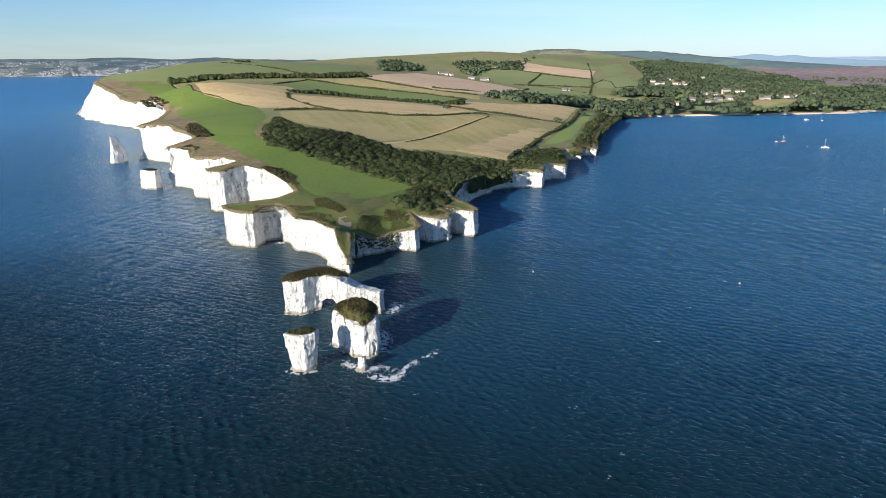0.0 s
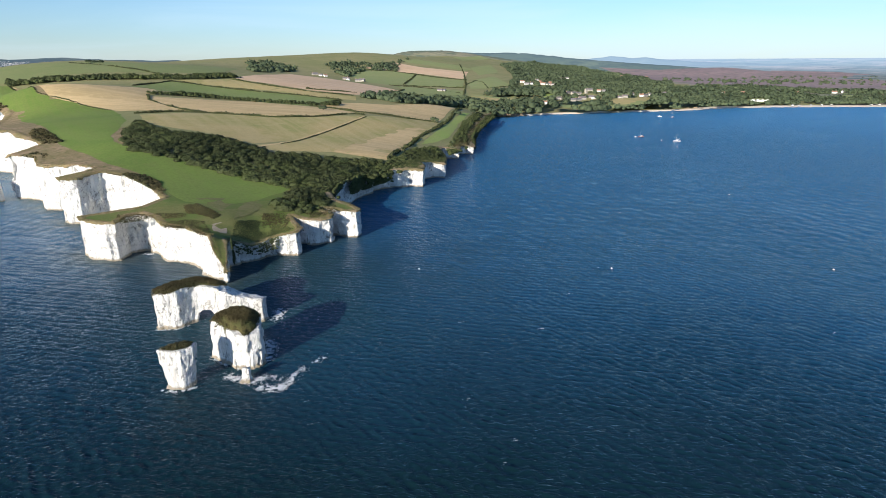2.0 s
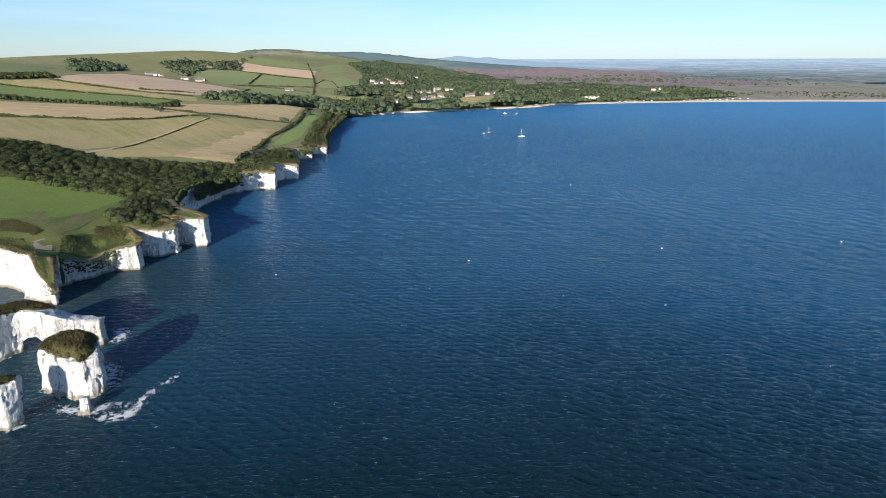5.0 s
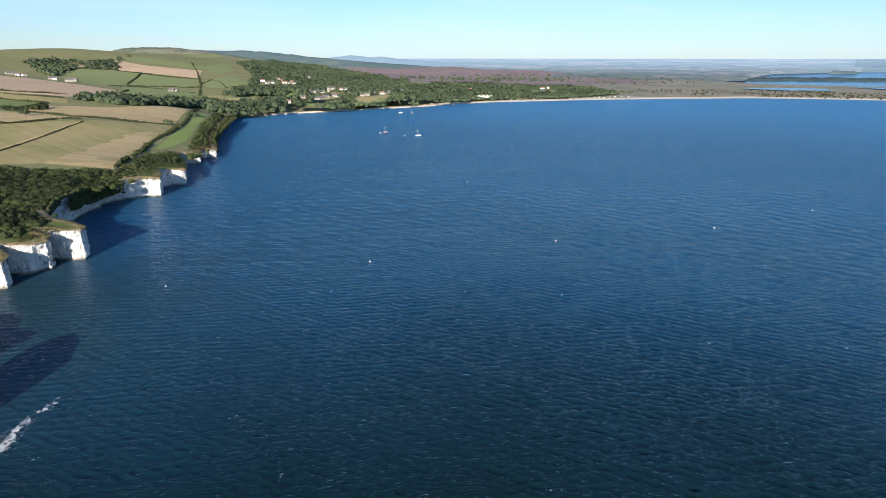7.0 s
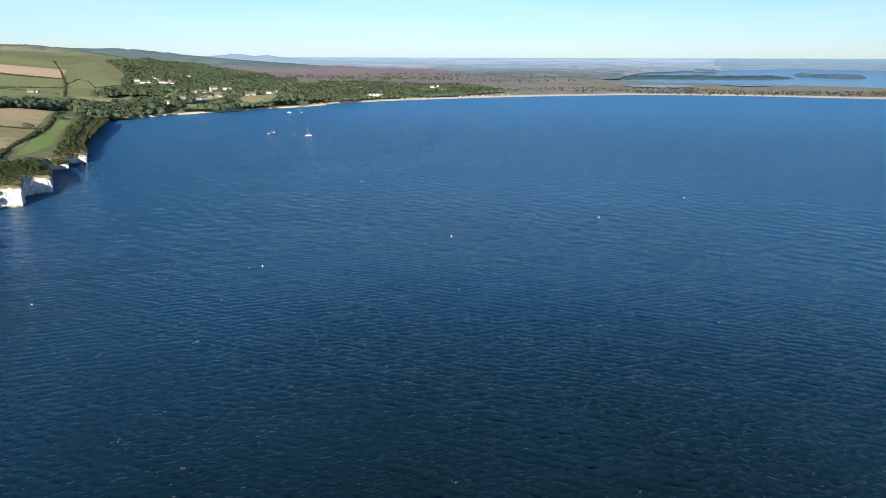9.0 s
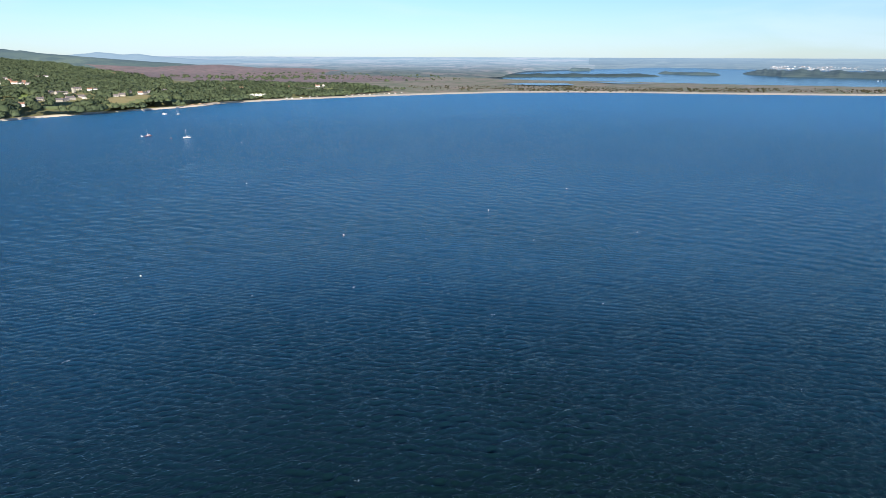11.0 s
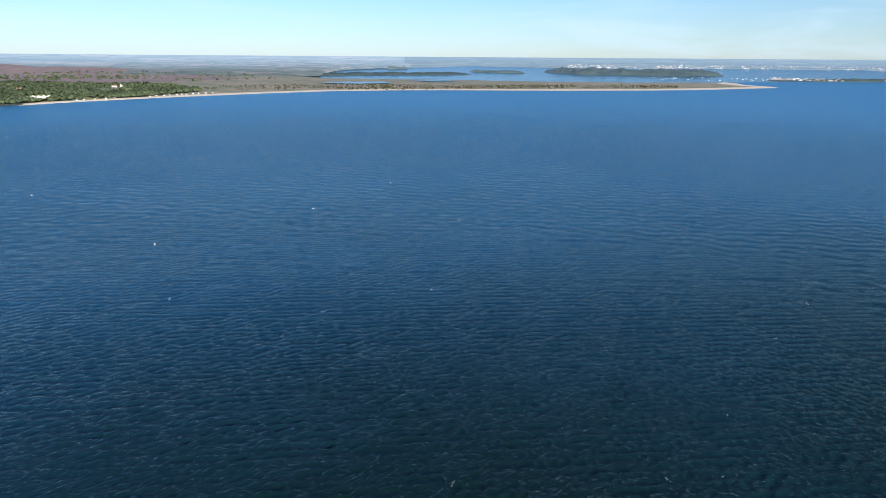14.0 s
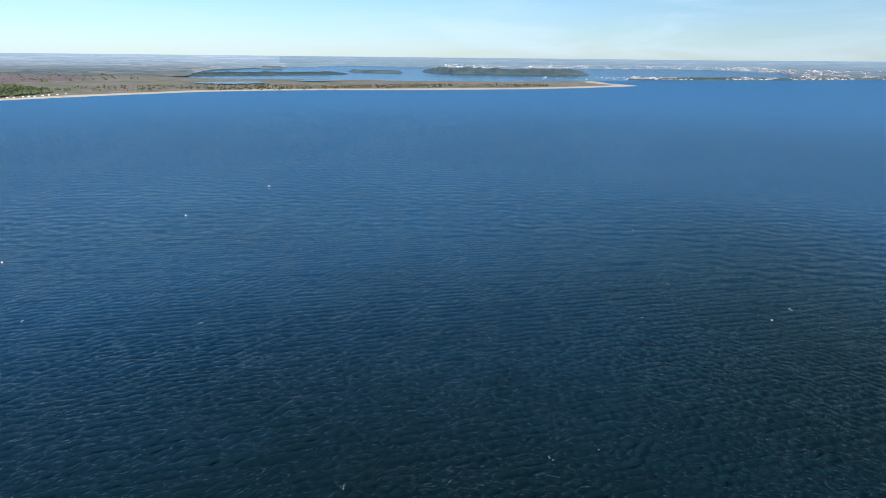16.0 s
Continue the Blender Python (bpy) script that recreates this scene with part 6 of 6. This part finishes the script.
def yacht(place, turn, length, mast, hull_material, label, sail_material=None):
    boat = new("sailing_boat")
    boat.matrix_world = pose(*place, 0, 0, 0, turn)
    tagged(boat, label, "boat", "moored yachts")
    shell = part("hull", hull_mesh(length, length * 0.31, length * 0.12), hull_material, boat)
    part("boot_stripe", hull_mesh(length * 0.96, length * 0.312, length * 0.028), HULL_BLUE, shell, "dark waterline stripe")
    bm = bmesh.new()
    bmesh.ops.create_cube(bm, size=1, matrix=Matrix.LocRotScale((0.02 * length, 0, length * 0.155), None, (length * 0.38, length * 0.17, length * 0.07)))
    bmesh.ops.bevel(bm, geom=bm.edges[:], offset=length * 0.02, segments=1, affect="EDGES")
    house_top = part("cabin", bm, GELCOAT, boat)
    for s in (-1, 1):
        bm = bmesh.new()
        bmesh.ops.create_cube(bm, size=1, matrix=Matrix.LocRotScale((0.02 * length, s * length * 0.085, length * 0.16), None, (length * 0.26, 0.05, length * 0.02)))
        part("cabin_window", bm, GLASS, house_top)
    bm = bmesh.new()
    spar(bm, (0.06 * length, 0, length * 0.1), (0.06 * length, 0, mast), 0.16)
    pole = part("mast", bm, ALLOY, boat)
    bm = bmesh.new()
    spar(bm, (0.06 * length, -0.09 * length, mast * 0.6), (0.06 * length, 0.09 * length, mast * 0.6), 0.06)
    part("spreader", bm, ALLOY, pole)
    bm = bmesh.new()
    spar(bm, (0.06 * length, 0, length * 0.24), (-0.36 * length, 0, length * 0.25), 0.13)
    part("boom", bm, ALLOY, boat)
    bm = bmesh.new()
    spar(bm, (0.05 * length, 0, length * 0.27), (-0.34 * length, 0, length * 0.275), 0.30)
    part("furled_sail", bm, sail_material or GELCOAT, boat)
    for q in ((0.5 * length, 0, length * 0.14), (-0.48 * length, 0, length * 0.12)):
        bm = bmesh.new()
        spar(bm, q, (0.06 * length, 0, mast * 0.98), 0.035)
        part("stay", bm, ALLOY, boat)
    return boat


yacht((501.8, 820.5), 150, 9.5, 13.0, GELCOAT, "white sailing yacht at anchor with bare mast")
yacht((478.2, 880.7), 170, 9.0, 10.0, HULL_RED, "red-hulled ketch at anchor with tan sail cover", CANVAS)
yacht((695.6, 1161.9), 140, 9.0, 11.0, HULL_BLUE, "dark-hulled sailing yacht moored off a beach")


def launch(place, turn, length, material, label):
    boat = new("motor_boat")
    boat.matrix_world = pose(*place, 0, 0, 0, turn)
    tagged(boat, label, "boat", "small boats")
    part("hull", hull_mesh(length, length * 0.36, length * 0.16), material, boat)
    bm = bmesh.new()
    bmesh.ops.create_cube(bm, size=1, matrix=Matrix.LocRotScale((0.08 * length, 0, length * 0.24), None, (length * 0.32, length * 0.22, length * 0.16)))
    bmesh.ops.bevel(bm, geom=bm.edges[:], offset=length * 0.03, segments=1, affect="EDGES")
    part("wheelhouse", bm, GELCOAT, boat)


launch((686.3, 1193.5), 160, 8, GELCOAT, "white motor boat moored off a beach")
launch((471.5, 885.1), 120, 4, GELCOAT, "white tender lying beside a ketch")
launch((484.6, 831.8), 60, 4, HULL_RED, "small red dinghy on a mooring")
_rs = np.random.RandomState(71)
for _i in range(34):
    _a, _d = radians(_rs.uniform(86.5, 96.5)), _rs.uniform(3650, 4250)
    _q = drawn_in(np.array([EYE[0] + _d * math.sin(_a), EYE[1] + _d * math.cos(_a), 0.0]))
    _b = new("moored_boat")
    _b.matrix_world = pose(*_q, 0, 0, _rs.uniform(0, 180))
    tagged(_b, "small white boat moored in a harbour channel", "boat", "harbour moorings")
    part("hull", hull_mesh(_rs.uniform(6, 9.5), 2.6, 1.3), GELCOAT, _b)
    bm = bmesh.new()
    bmesh.ops.create_cube(bm, size=1, matrix=Matrix.LocRotScale((0, 0, 1.7), None, (3.2, 1.9, 1.1)))
    part("cabin", bm, GELCOAT, _b)


def buoy(place, r, material, label):
    base = new("buoy")
    base.matrix_world = pose(*place, 0, 0, 0, 0)
    tagged(base, label, "buoy", "mooring buoys")
    bm = bmesh.new()
    bmesh.ops.create_uvsphere(bm, u_segments=16, v_segments=10, radius=r, matrix=Matrix.LocRotScale((0, 0, r * 0.3), None, (1, 1, 0.9)))
    part("float", bm, material, base)
    bm = bmesh.new()
    bmesh.ops.create_cone(bm, cap_ends=True, segments=8, radius1=r * 0.16, radius2=r * 0.12, depth=r * 0.7, matrix=Matrix.Translation((0, 0, r * 1.4)))
    part("ring_post", bm, ALLOY, base)


for _q in ((51, 335), (158, 313), (278, 285), (347, 478), (393, 248), (503, 237)):
    buoy(_q, 0.42, BUOY_W, "round cream mooring buoy afloat")
for _i in range(26):
    _q = (_rs.uniform(430, 900), _rs.uniform(620, 1180))
    if _q[1] < 1280 - 0.1 * _q[0]:
        buoy(_q, 0.34, BUOY_W if _rs.rand() < 0.8 else BUOY_O, "small mooring buoy in a bay")

# ---- broken water ----
def foam(line, width, count, size, seed, label):
    """Froth as many small flat flecks, thick at the heart and thin at the rim."""
    p = resampled(line, 0.5)
    rs = np.random.RandomState(seed)
    k = rs.randint(0, len(p), count)
    q = p[k] + rs.normal(size=(count, 2)) * width * (0.45 + 0.4 * rs.rand(count))[:, None]
    keep = grain(q, 1.1, seed, 2) > 0.0 + 0.16 * rs.normal(size=count)
    q = q[keep]
    n = len(q)
    a = np.arange(6) / 6 * 2 * np.pi
    r = size * rs.uniform(0.3, 1.0, (n, 1)) * rs.uniform(0.5, 1.3, (n, 6))
    st = rs.uniform(0, np.pi, (n, 1))
    x, y = r * np.cos(a) * 1.6, r * np.sin(a) * 0.7
    v = np.stack([q[:, :1] + x * np.cos(st) - y * np.sin(st), q[:, 1:] + x * np.sin(st) + y * np.cos(st), 0.10 + 0.12 * rs.rand(n, 6)], -1).reshape(-1, 3)
    f = np.concatenate([np.arange(n)[:, None] * 6 + np.array(t) for t in ((0, 1, 2, 3), (3, 4, 5, 0))])
    thing("foam", v, f, FOAM, label=label, category="foam", kind="stuff")


foam([(-27, 214.5), (-23, 212), (-18.5, 213)], 1.9, 7000, 0.12, 201, "thick white foam from a breaking wave")
foam([(-18.5, 213), (-15.5, 217), (-14.5, 222)], 1.3, 3000, 0.11, 211, "curling line of foam round a swirl")
foam([(-8, 230), (-5.5, 232), (-3.5, 234)], 1.1, 1300, 0.11, 202, "white breaking crest")
foam([(-14.5, 222), (-11, 227)], 1.6, 900, 0.09, 203, "thin lacy foam trailing a wave")
foam([(-29, 219), (-26, 222), (-22, 221), (-19, 218)], 1.6, 2000, 0.09, 212, "thin lacy foam inside a swirl")
foam([(-40, 226), (-34, 221), (-30, 219), (-26, 222)], 1.8, 6500, 0.10, 204, "foam washing round a rock")
foam([(-61, 219), (-55, 216.5), (-50, 219)], 0.7, 2400, 0.10, 205, "foam at the foot of a chalk stack")
foam([(-48, 243), (-42, 236), (-36, 230.5), (-29, 229.5)], 0.8, 2000, 0.10, 206, "wash along a stack's foot")
foam([(-26, 236), (-25, 246), (-27, 254)], 2.2, 6500, 0.12, 207, "thin foam in the lee of a stack")
foam([(-76, 276), (-68, 274.5), (-63, 278)], 0.6, 1600, 0.09, 208, "thin foam at a chalk foot")
foam([(-25, 277), (-23, 284), (-24, 290)], 2.0, 5200, 0.13, 209, "thin pale foam beyond a stack")
foam([(-110, 399), (-106, 398)], 0.9, 900, 0.25, 210, "small breaking wave in a cove")


def whitecaps(count, seed):
    rs = np.random.RandomState(seed)
    a, d = np.radians(rs.uniform(-38, 118, count)), 130 * np.exp(rs.uniform(0, 1.7, count))
    q = np.stack([EYE[0] + d * np.sin(a), EYE[1] + d * np.cos(a)], -1)
    q = q[~inside(q, LAND_EDGE[::4])]
    s = Soup()
    for c in q:
        n = rs.randint(2, 8)
        m = c + rs.normal(size=(n, 2)) * (0.9, 0.35)
        r = rs.uniform(0.08, 0.22, n)
        v = np.stack([np.c_[m[:, 0] + sx * r * 1.8, m[:, 1] + sy * r * 0.6, np.full(n, 0.12)] for sx, sy in ((-1, 0), (0, -1), (1, 0.2), (0.1, 1))], 1).reshape(-1, 3)
        s.add(v, np.arange(n * 4).reshape(-1, 4))
    s.thing("foam", FOAM, label="scattered flecks of white on the waves", category="foam", kind="stuff")


whitecaps(75, 220)
